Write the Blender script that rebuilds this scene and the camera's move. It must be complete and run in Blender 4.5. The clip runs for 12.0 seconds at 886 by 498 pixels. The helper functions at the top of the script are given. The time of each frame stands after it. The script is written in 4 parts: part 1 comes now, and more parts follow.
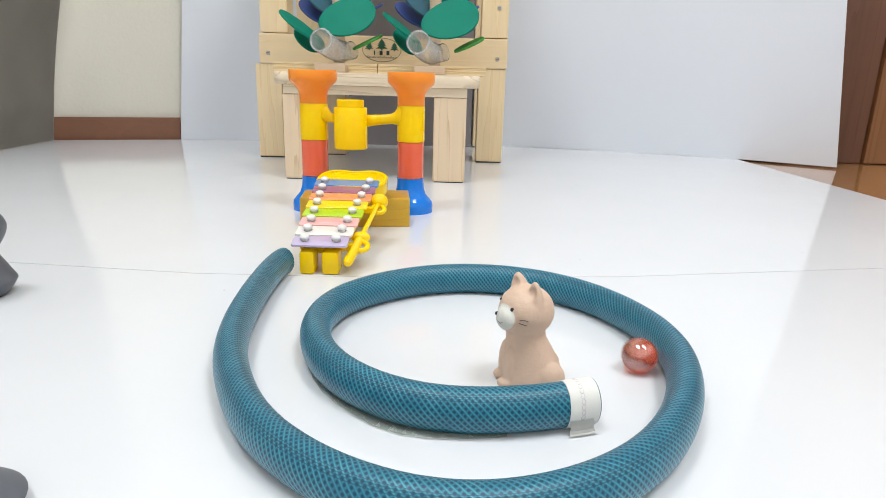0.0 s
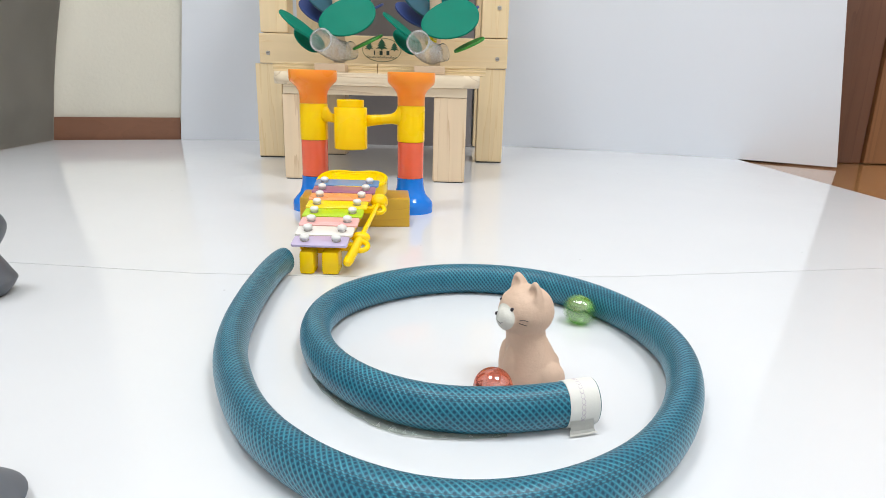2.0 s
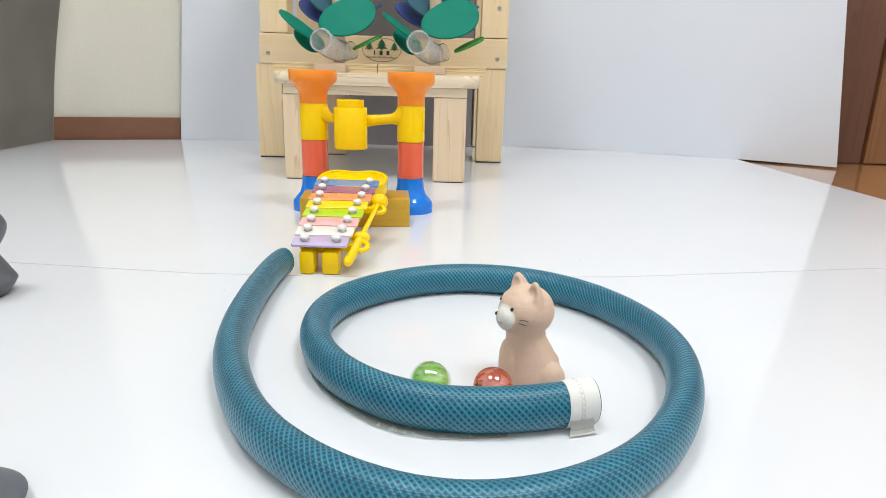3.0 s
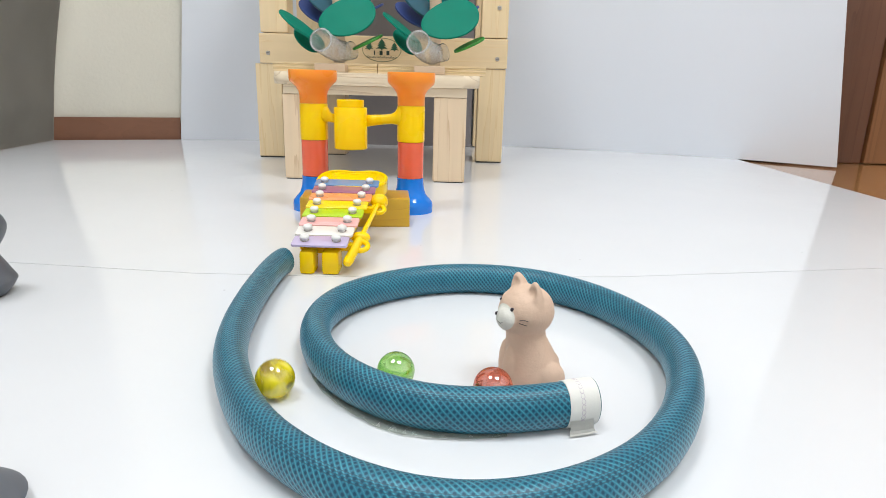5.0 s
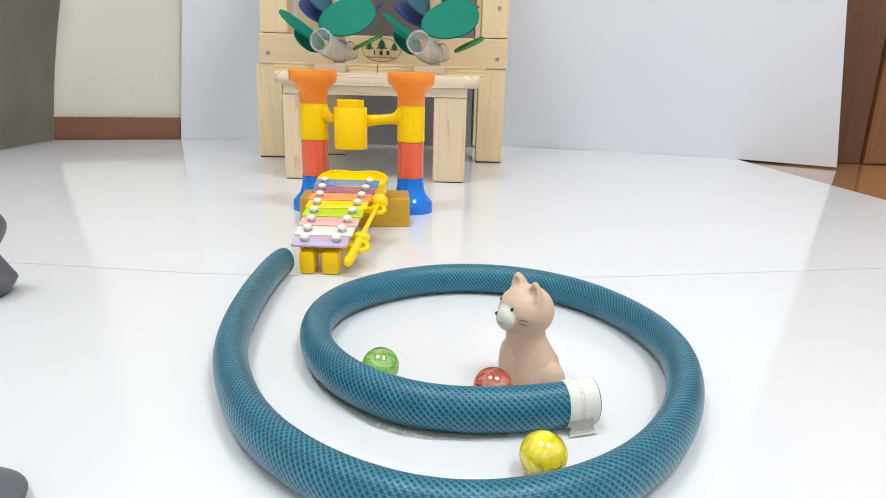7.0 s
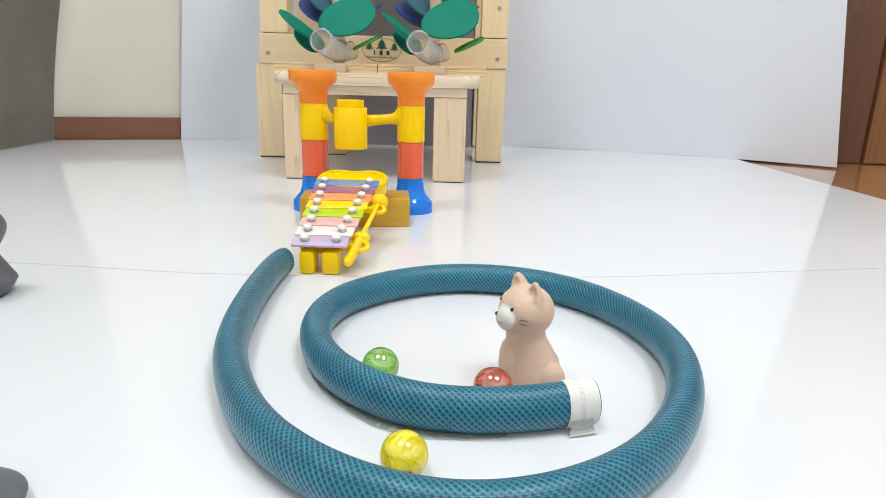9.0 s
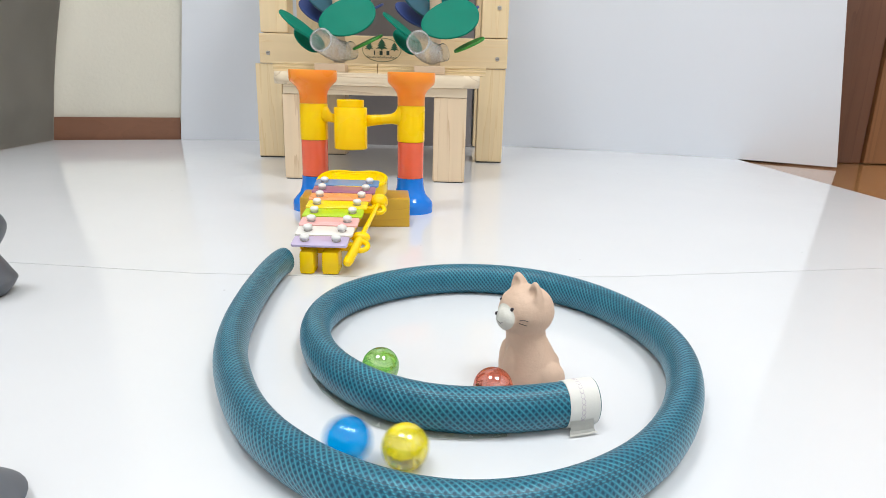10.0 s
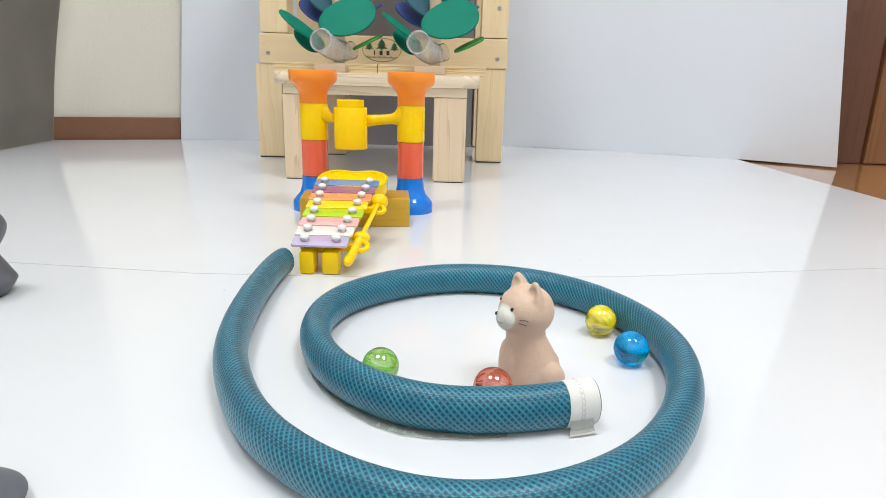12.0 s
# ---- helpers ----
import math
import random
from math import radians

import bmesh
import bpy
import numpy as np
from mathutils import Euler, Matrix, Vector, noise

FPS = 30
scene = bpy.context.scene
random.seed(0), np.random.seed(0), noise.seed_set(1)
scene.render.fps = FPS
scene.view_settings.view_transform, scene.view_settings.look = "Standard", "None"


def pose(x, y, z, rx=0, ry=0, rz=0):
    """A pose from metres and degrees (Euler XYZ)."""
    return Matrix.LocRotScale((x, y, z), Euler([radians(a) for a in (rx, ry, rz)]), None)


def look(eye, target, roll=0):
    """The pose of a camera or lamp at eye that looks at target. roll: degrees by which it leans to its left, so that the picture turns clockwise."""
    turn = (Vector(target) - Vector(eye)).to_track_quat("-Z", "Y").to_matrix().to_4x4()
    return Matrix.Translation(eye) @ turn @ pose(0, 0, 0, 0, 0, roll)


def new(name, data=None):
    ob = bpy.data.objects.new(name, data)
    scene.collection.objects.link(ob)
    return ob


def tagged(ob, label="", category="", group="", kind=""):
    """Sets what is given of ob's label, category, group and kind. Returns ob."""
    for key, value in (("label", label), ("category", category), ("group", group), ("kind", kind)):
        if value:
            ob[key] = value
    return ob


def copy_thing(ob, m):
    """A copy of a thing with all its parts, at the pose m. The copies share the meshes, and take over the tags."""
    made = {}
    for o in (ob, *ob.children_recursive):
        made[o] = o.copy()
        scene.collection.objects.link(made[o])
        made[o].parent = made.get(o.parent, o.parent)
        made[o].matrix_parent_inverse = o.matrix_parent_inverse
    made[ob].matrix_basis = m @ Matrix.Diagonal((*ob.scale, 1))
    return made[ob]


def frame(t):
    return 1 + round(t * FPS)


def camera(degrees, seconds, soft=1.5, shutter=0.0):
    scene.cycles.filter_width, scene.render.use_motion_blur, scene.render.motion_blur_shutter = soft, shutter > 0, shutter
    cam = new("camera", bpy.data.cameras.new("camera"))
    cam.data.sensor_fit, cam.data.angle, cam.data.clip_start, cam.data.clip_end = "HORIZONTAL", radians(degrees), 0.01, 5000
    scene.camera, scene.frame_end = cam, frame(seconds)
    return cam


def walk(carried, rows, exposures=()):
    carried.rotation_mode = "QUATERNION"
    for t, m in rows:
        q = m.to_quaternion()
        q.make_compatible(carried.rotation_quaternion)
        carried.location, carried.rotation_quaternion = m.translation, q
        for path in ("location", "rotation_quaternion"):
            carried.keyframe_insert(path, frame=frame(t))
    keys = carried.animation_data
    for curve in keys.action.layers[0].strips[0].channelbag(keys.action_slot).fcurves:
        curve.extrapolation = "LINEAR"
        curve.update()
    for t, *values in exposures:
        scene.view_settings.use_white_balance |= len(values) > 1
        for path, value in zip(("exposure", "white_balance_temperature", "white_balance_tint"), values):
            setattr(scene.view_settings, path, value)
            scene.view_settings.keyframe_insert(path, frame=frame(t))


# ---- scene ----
# ------------------------------------------------------------------ camera
EYE = (0.0, 0.0, 0.135)
AIM = (0.0, math.cos(radians(15.5)), 0.135 - math.sin(radians(15.5)))
cam = camera(71.95, 12.0, soft=0.9, shutter=0.5)
STILL = look(EYE, AIM, 1.5)
walk(cam, [(0.0, STILL), (12.0, STILL)], exposures=[(0.0, 0.0), (12.0, 0.0)])

# ------------------------------------------------------------------ world and light
world = bpy.data.worlds.new("room_air")
scene.world = world
world.use_nodes = True
world.node_tree.nodes["Background"].inputs[0].default_value = (0.9, 0.95, 1.0, 1)
world.node_tree.nodes["Background"].inputs[1].default_value = 0.05
LAMPS = ((-0.60, 0.04, 16.2), (0.78, -0.16, 23.6))
LAMP_Z, LAMP_R = 2.30, 0.36
for lx, ly, watts in LAMPS:
    light = bpy.data.lights.new("ceiling_lamp_light", "AREA")
    light.shape, light.size, light.energy = "DISK", LAMP_R * 2, watts
    light.color = (0.93, 0.975, 1.0)
    lamp = new("ceiling_lamp_light", light)
    lamp.matrix_world = Matrix.Translation((lx, ly, LAMP_Z - 0.075))


# ------------------------------------------------------------------ materials
def graph(name):
    m = bpy.data.materials.new(name)
    m.use_nodes = True
    return m, m.node_tree.nodes, m.node_tree.links, m.node_tree.nodes["Principled BSDF"]


def put(nodes, kind, **values):
    n = nodes.new(kind)
    for k, v in values.items():
        n.inputs[k.replace("_", " ")].default_value = v
    return n


def ramp(nodes, stops):
    n = nodes.new("ShaderNodeValToRGB")
    while len(n.color_ramp.elements) < len(stops):
        n.color_ramp.elements.new(0.5)
    for e, (p, c) in zip(n.color_ramp.elements, stops):
        e.position, e.color = p, (*c, 1)
    return n


def shade(c, k):
    return tuple(min(1.0, v * k) for v in c)


def surface(name, color, rough=0.4, grain=400.0, vary=0.08, bump=0.02, metal=0.0, coat=0.0, blotch=18.0, sss=0.0, spec=0.5):
    """A plain painted, moulded or woven surface with grain and blotches."""
    m, nodes, links, bsdf = graph(name)
    at = nodes.new("ShaderNodeTexCoord")
    fine = put(nodes, "ShaderNodeTexNoise", Scale=grain, Detail=4.0, Roughness=0.6)
    big = put(nodes, "ShaderNodeTexNoise", Scale=blotch, Detail=3.0)
    links.new(at.outputs["Object"], fine.inputs["Vector"])
    links.new(at.outputs["Object"], big.inputs["Vector"])
    both = nodes.new("ShaderNodeMath")
    both.operation = "MULTIPLY_ADD"
    both.inputs[1].default_value = 0.35
    links.new(fine.outputs["Fac"], both.inputs[0])
    links.new(big.outputs["Fac"], both.inputs[2])
    r = ramp(nodes, [(0.35, shade(color, 1 - vary)), (0.95, shade(color, 1 + vary))])
    links.new(both.outputs[0], r.inputs["Fac"])
    links.new(r.outputs["Color"], bsdf.inputs["Base Color"])
    rr = nodes.new("ShaderNodeMapRange")
    rr.inputs["To Min"].default_value, rr.inputs["To Max"].default_value = max(0.02, rough - 0.06), rough + 0.06
    links.new(big.outputs["Fac"], rr.inputs["Value"])
    links.new(rr.outputs["Result"], bsdf.inputs["Roughness"])
    bsdf.inputs["Metallic"].default_value = metal
    bsdf.inputs["Coat Weight"].default_value = coat
    bsdf.inputs["Specular IOR Level"].default_value = spec
    if sss:
        bsdf.inputs["Subsurface Weight"].default_value = sss
        bsdf.inputs["Subsurface Radius"].default_value = (0.006, 0.003, 0.001)
        bsdf.inputs["Subsurface Scale"].default_value = 0.6
    if bump:
        b = put(nodes, "ShaderNodeBump", Strength=bump * 10, Distance=0.0004)
        links.new(fine.outputs["Fac"], b.inputs["Height"])
        links.new(b.outputs["Normal"], bsdf.inputs["Normal"])
    return m


def wood(name, light, dark, axis="X", rough=0.5, rings=55.0, coat=0.0):
    """Sawn wood with its grain along one axis, and a different cut for each piece."""
    m, nodes, links, bsdf = graph(name)
    at = nodes.new("ShaderNodeTexCoord")
    info = nodes.new("ShaderNodeObjectInfo")
    shift = nodes.new("ShaderNodeVectorMath")
    shift.operation = "MULTIPLY_ADD"
    shift.inputs[1].default_value = (3.1, 5.7, 4.3)
    links.new(info.outputs["Random"], shift.inputs[0])
    links.new(at.outputs["Object"], shift.inputs[2])
    mp = nodes.new("ShaderNodeMapping")
    s = [1.0, 1.0, 1.0]
    s["XYZ".index(axis)] = 0.035
    mp.inputs["Scale"].default_value = s
    links.new(shift.outputs[0], mp.inputs["Vector"])
    broad = put(nodes, "ShaderNodeTexNoise", Scale=rings, Detail=2.0, Roughness=0.4, Distortion=0.2)
    fine = put(nodes, "ShaderNodeTexNoise", Scale=rings * 14, Detail=4.0, Roughness=0.6)
    links.new(mp.outputs[0], broad.inputs["Vector"])
    links.new(mp.outputs[0], fine.inputs["Vector"])
    band = nodes.new("ShaderNodeMath")
    band.operation = "MULTIPLY"
    band.inputs[1].default_value = 6.0
    links.new(broad.outputs["Fac"], band.inputs[0])
    ring = nodes.new("ShaderNodeMath")
    ring.operation = "FRACT"
    links.new(band.outputs[0], ring.inputs[0])
    mixed = nodes.new("ShaderNodeMath")
    mixed.operation = "MULTIPLY_ADD"
    mixed.inputs[1].default_value = 0.55
    links.new(fine.outputs["Fac"], mixed.inputs[0])
    links.new(ring.outputs[0], mixed.inputs[2])
    mid = tuple((a * 0.6 + b * 0.4) for a, b in zip(light, dark))
    r = ramp(nodes, [(0.2, light), (0.85, shade(light, 0.95)), (1.1, mid), (1.3, dark)])
    r.color_ramp.elements[2].position, r.color_ramp.elements[3].position = 0.93, 1.0
    sc = nodes.new("ShaderNodeMath")
    sc.operation = "MULTIPLY"
    sc.inputs[1].default_value = 0.80
    links.new(mixed.outputs[0], sc.inputs[0])
    links.new(sc.outputs[0], r.inputs["Fac"])
    links.new(r.outputs["Color"], bsdf.inputs["Base Color"])
    b = put(nodes, "ShaderNodeBump", Strength=0.25, Distance=0.0003)
    links.new(fine.outputs["Fac"], b.inputs["Height"])
    links.new(b.outputs["Normal"], bsdf.inputs["Normal"])
    bsdf.inputs["Roughness"].default_value = rough
    bsdf.inputs["Coat Weight"].default_value = coat
    return m


def hose_skin():
    """Clear skin over a yarn net: light yarn in a slanted mesh over dark teal, with painted yarn highlights and a band
    of straight yarns.
    """
    m, nodes, links, bsdf = graph("hose_skin")
    uv = nodes.new("ShaderNodeUVMap")
    uv.uv_map = "along"
    sep = nodes.new("ShaderNodeSeparateXYZ")
    links.new(uv.outputs["UV"], sep.inputs[0])

    def calc(op, a, b=None):
        n = nodes.new("ShaderNodeMath")
        n.operation = op
        for i, v in enumerate((a, b)):
            if v is None:
                continue
            if isinstance(v, (int, float)):
                n.inputs[i].default_value = v
            else:
                links.new(v, n.inputs[i])
        return n.outputs[0]
    at = nodes.new("ShaderNodeTexCoord")
    sway = put(nodes, "ShaderNodeTexNoise", Scale=260.0, Detail=2.0)
    links.new(at.outputs["Object"], sway.inputs["Vector"])
    u = calc("ADD", calc("MULTIPLY", sep.outputs["X"], 1 / 0.0026), calc("MULTIPLY", sway.outputs["Fac"], 0.30))
    v = calc("MULTIPLY", sep.outputs["Y"], 20.0)
    worn = put(nodes, "ShaderNodeTexNoise", Scale=120.0, Detail=3.0)
    links.new(at.outputs["Object"], worn.inputs["Vector"])
    lines = []
    for op in ("ADD", "SUBTRACT"):
        t = calc("PINGPONG", calc(op, u, v), 0.5)
        lines.append(t)
    near = calc("MULTIPLY", calc("MULTIPLY", lines[0], lines[1]), 4.0)
    yarns = []
    for t, wide, force in ((lines[0], 0.40, 0.75), (lines[1], 0.36, 0.50)):
        y = nodes.new("ShaderNodeMapRange")
        y.inputs["From Min"].default_value, y.inputs["From Max"].default_value = 0.02, wide
        y.inputs["To Min"].default_value, y.inputs["To Max"].default_value = force, 0.0
        links.new(t, y.inputs["Value"])
        yarns.append(y.outputs["Result"])
    net = calc("MULTIPLY", calc("MAXIMUM", yarns[0], yarns[1]), calc("ADD", calc("MULTIPLY", worn.outputs["Fac"], 0.9), 0.4))
    # dark cells between the yarns
    cell = nodes.new("ShaderNodeMapRange")
    cell.inputs["From Min"].default_value, cell.inputs["From Max"].default_value = 0.20, 0.48
    links.new(near, cell.inputs["Value"])
    # straight yarns along one side
    off = calc("MINIMUM", calc("ABSOLUTE", calc("SUBTRACT", sep.outputs["Y"], 0.335)), calc("ABSOLUTE", calc("SUBTRACT", sep.outputs["Y"], 0.145)))
    inside = calc("LESS_THAN", off, 0.032)
    fine = calc("PINGPONG", calc("MULTIPLY", off, 62.0), 0.5)
    dash = calc("GREATER_THAN", fine, 0.3)
    stain = put(nodes, "ShaderNodeTexNoise", Scale=35.0, Detail=4.0)
    links.new(at.outputs["Object"], stain.inputs["Vector"])
    base = ramp(nodes, [(0.3, (0.006, 0.088, 0.150)), (0.7, (0.009, 0.118, 0.186))])
    links.new(stain.outputs["Fac"], base.inputs["Fac"])

    def over(a, b, fac):
        n = nodes.new("ShaderNodeMix")
        n.data_type = "RGBA"
        links.new(fac, n.inputs[0])
        for i, c in ((6, a), (7, b)):
            if isinstance(c, tuple):
                n.inputs[i].default_value = (*c, 1)
            else:
                links.new(c, n.inputs[i])
        return n.outputs[2]
    c1 = over(base.outputs["Color"], (0.022, 0.215, 0.320), net)
    # highlights on one yarn family, painted in as a brighter broken colour
    yarn_glint = nodes.new("ShaderNodeMapRange")
    yarn_glint.inputs["From Min"].default_value, yarn_glint.inputs["From Max"].default_value = 0.03, 0.20
    yarn_glint.inputs["To Min"].default_value, yarn_glint.inputs["To Max"].default_value = 0.42, 0.0
    links.new(lines[0], yarn_glint.inputs["Value"])
    glint_gaps = nodes.new("ShaderNodeMapRange")
    glint_gaps.inputs["From Min"].default_value, glint_gaps.inputs["From Max"].default_value = 0.38, 0.62
    links.new(worn.outputs["Fac"], glint_gaps.inputs["Value"])
    c1 = over(c1, (0.055, 0.39, 0.46), calc("MULTIPLY", yarn_glint.outputs["Result"], calc("ADD", calc("MULTIPLY", glint_gaps.outputs["Result"], 0.7), 0.3)))
    c2 = over(c1, (0.004, 0.034, 0.080), calc("MULTIPLY", cell.outputs[0], 0.78))
    c3 = over(c2, (0.012, 0.06, 0.10), calc("MULTIPLY", calc("MULTIPLY", inside, dash), 0.75))
    links.new(c3, bsdf.inputs["Base Color"])
    # the yarn shines more than the rubber round it
    for name, low, high in (("Roughness", 0.50, 0.30), ("Specular IOR Level", 0.35, 0.95)):
        gloss = nodes.new("ShaderNodeMapRange")
        gloss.inputs["To Min"].default_value, gloss.inputs["To Max"].default_value = low, high
        links.new(net, gloss.inputs["Value"])
        links.new(gloss.outputs["Result"], bsdf.inputs[name])
    bsdf.inputs["Specular Tint"].default_value = (0.55, 0.92, 1.0, 1)
    bsdf.inputs["Coat Weight"].default_value = 0.45
    bsdf.inputs["Coat Roughness"].default_value = 0.36
    bsdf.inputs["Sheen Weight"].default_value = 0.15
    bsdf.inputs["Sheen Roughness"].default_value = 0.4
    bsdf.inputs["Sheen Tint"].default_value = (0.30, 0.58, 0.78, 1)
    b = put(nodes, "ShaderNodeBump", Strength=0.5, Distance=0.0005)
    links.new(net, b.inputs["Height"])
    links.new(b.outputs["Normal"], bsdf.inputs["Normal"])
    return m


def marble_glass(name, color, streak, amount, lustre):
    """Clear tinted glass with opaque streaks of colour and a lustrous mirror skin."""
    m, nodes, links, bsdf = graph(name)
    at = nodes.new("ShaderNodeTexCoord")
    n = put(nodes, "ShaderNodeTexNoise", Scale=52.0, Detail=2.0, Distortion=1.4)
    links.new(at.outputs["Object"], n.inputs["Vector"])
    c = ramp(nodes, [(0.36, color), (0.60, shade(streak, 1.1))])
    links.new(n.outputs["Fac"], c.inputs["Fac"])
    glass = put(nodes, "ShaderNodeBsdfGlass", Roughness=0.0, IOR=1.5)
    links.new(c.outputs["Color"], glass.inputs["Color"])
    bsdf.inputs["Base Color"].default_value = (*streak, 1)
    bsdf.inputs["Roughness"].default_value = 0.08
    t = nodes.new("ShaderNodeMapRange")
    t.inputs["From Min"].default_value, t.inputs["From Max"].default_value = 0.44, 0.60
    t.inputs["To Min"].default_value, t.inputs["To Max"].default_value = 0.0, amount
    links.new(n.outputs["Fac"], t.inputs["Value"])
    body = nodes.new("ShaderNodeMixShader")
    links.new(t.outputs["Result"], body.inputs[0])
    links.new(glass.outputs[0], body.inputs[1])
    links.new(bsdf.outputs[0], body.inputs[2])
    skin = put(nodes, "ShaderNodeBsdfGlossy", Roughness=0.04)
    skin.inputs["Color"].default_value = (0.97, 0.95, 0.98, 1)
    both = nodes.new("ShaderNodeMixShader")
    both.inputs[0].default_value = lustre
    links.new(body.outputs[0], both.inputs[1])
    links.new(skin.outputs[0], both.inputs[2])
    links.new(both.outputs[0], nodes["Material Output"].inputs["Surface"])
    return m


def cat_clay(center, size):
    """Beige painted clay with a white painted muzzle, brushed on as an oval."""
    m = surface("beige_painted_clay", (0.70, 0.50, 0.375), 0.62, grain=210, vary=0.06, bump=0.14, blotch=60)
    nodes, links = m.node_tree.nodes, m.node_tree.links
    bsdf = nodes["Principled BSDF"]
    at = nodes.new("ShaderNodeTexCoord")
    off = nodes.new("ShaderNodeVectorMath")
    off.operation = "SUBTRACT"
    off.inputs[1].default_value = center
    links.new(at.outputs["Object"], off.inputs[0])
    div = nodes.new("ShaderNodeVectorMath")
    div.operation = "DIVIDE"
    div.inputs[1].default_value = size
    links.new(off.outputs[0], div.inputs[0])
    far = nodes.new("ShaderNodeVectorMath")
    far.operation = "LENGTH"
    links.new(div.outputs[0], far.inputs[0])
    edge = nodes.new("ShaderNodeMapRange")
    edge.inputs["From Min"].default_value, edge.inputs["From Max"].default_value = 0.97, 1.03
    links.new(far.outputs["Value"], edge.inputs["Value"])
    mix = nodes.new("ShaderNodeMix")
    mix.data_type = "RGBA"
    mix.inputs[6].default_value = (0.74, 0.72, 0.66, 1)
    links.new(edge.outputs["Result"], mix.inputs[0])
    links.new(bsdf.inputs["Base Color"].links[0].from_socket, mix.inputs[7])
    links.new(mix.outputs[2], bsdf.inputs["Base Color"])
    return m


def clear_plastic(name, color, rough, ior=1.46, weight=1.0):
    m, nodes, links, bsdf = graph(name)
    at = nodes.new("ShaderNodeTexCoord")
    n = put(nodes, "ShaderNodeTexNoise", Scale=90.0, Detail=4.0)
    links.new(at.outputs["Object"], n.inputs["Vector"])
    r = nodes.new("ShaderNodeMapRange")
    r.inputs["To Min"].default_value, r.inputs["To Max"].default_value = rough * 0.5, rough * 1.5
    links.new(n.outputs["Fac"], r.inputs["Value"])
    links.new(r.outputs["Result"], bsdf.inputs["Roughness"])
    bsdf.inputs["Base Color"].default_value = (*color, 1)
    bsdf.inputs["Transmission Weight"].default_value = weight
    bsdf.inputs["IOR"].default_value = ior
    return m


def board_white():
    """Glossy white laminate with faint scuffs and a few dark specks."""
    m, nodes, links, bsdf = graph("glossy_white_laminate")
    at = nodes.new("ShaderNodeTexCoord")
    cloud = put(nodes, "ShaderNodeTexNoise", Scale=4.0, Detail=5.0, Roughness=0.6)
    scuff = put(nodes, "ShaderNodeTexNoise", Scale=60.0, Detail=6.0, Roughness=0.7)
    links.new(at.outputs["Object"], cloud.inputs["Vector"])
    links.new(at.outputs["Object"], scuff.inputs["Vector"])
    c = ramp(nodes, [(0.3, (0.755, 0.765, 0.79)), (0.75, (0.795, 0.80, 0.82))])
    links.new(cloud.outputs["Fac"], c.inputs["Fac"])
    spot = put(nodes, "ShaderNodeTexVoronoi", Scale=5.0)
    spot.voronoi_dimensions = "2D"
    links.new(at.outputs["Object"], spot.inputs["Vector"])
    near = nodes.new("ShaderNodeMapRange")
    near.inputs["From Min"].default_value, near.inputs["From Max"].default_value = 0.002, 0.004
    near.inputs["To Min"].default_value, near.inputs["To Max"].default_value = 0.75, 0.0
    links.new(spot.outputs["Distance"], near.inputs["Value"])
    mix = nodes.new("ShaderNodeMix")
    mix.data_type = "RGBA"
    mix.inputs[7].default_value = (0.25, 0.24, 0.23, 1)
    links.new(near.outputs["Result"], mix.inputs[0])
    links.new(c.outputs["Color"], mix.inputs[6])
    links.new(mix.outputs[2], bsdf.inputs["Base Color"])
    r = nodes.new("ShaderNodeMapRange")
    r.inputs["To Min"].default_value, r.inputs["To Max"].default_value = 0.05, 0.13
    links.new(scuff.outputs["Fac"], r.inputs["Value"])
    links.new(r.outputs["Result"], bsdf.inputs["Roughness"])
    wave = put(nodes, "ShaderNodeBump", Strength=0.05, Distance=0.004)
    links.new(cloud.outputs["Fac"], wave.inputs["Height"])
    links.new(wave.outputs["Normal"], bsdf.inputs["Normal"])
    return m


M_BOARD = board_white()
M_BACK = surface("matt_white_sheet", (0.70, 0.73, 0.79), 0.42, grain=900, vary=0.02, bump=0.004, blotch=2.0)
M_CREAM = surface("cream_wallpaper", (0.72, 0.685, 0.59), 0.75, grain=150, vary=0.05, bump=0.22, blotch=3.0)
M_SKIRT = wood("brown_skirting", (0.225, 0.098, 0.054), (0.205, 0.088, 0.048), "X", 0.45, 30)
M_CURTAIN = surface("grey_cloth", (0.33, 0.31, 0.275), 0.85, grain=700, vary=0.18, bump=0.08, blotch=6.0)
M_FLOORWOOD = wood("brown_floor_wood", (0.44, 0.215, 0.085), (0.38, 0.175, 0.066), "Y", 0.14, 20, 0.6)
M_DOORDARK = wood("dark_door_wood", (0.135, 0.056, 0.030), (0.105, 0.042, 0.022), "Z", 0.4, 18)
M_DOOR = wood("brown_door_wood", (0.245, 0.108, 0.042), (0.20, 0.085, 0.032), "Z", 0.4, 18)
M_PLASTER = surface("white_plaster", (0.86, 0.86, 0.85), 0.8, grain=200, vary=0.02, bump=0.03, blotch=2.0)
M_PINE_X = wood("pine_lengthwise", (0.79, 0.61, 0.37), (0.72, 0.53, 0.29), "X")
M_PINE_Z = wood("pine_upright", (0.82, 0.64, 0.39), (0.75, 0.56, 0.31), "Z")
M_PINE_PALE = wood("pale_stool_pine", (0.79, 0.66, 0.48), (0.60, 0.46, 0.31), "X", 0.45, 40)
M_LEG = wood("stool_leg_pine", (0.78, 0.61, 0.42), (0.63, 0.45, 0.28), "Z", 0.5, 60)
M_BEECH = wood("pale_beech", (0.63, 0.47, 0.33), (0.54, 0.39, 0.26), "X", 0.5, 60)
M_PLY = wood("plywood_edge", (0.70, 0.53, 0.29), (0.48, 0.30, 0.13), "X", 0.55, 70)
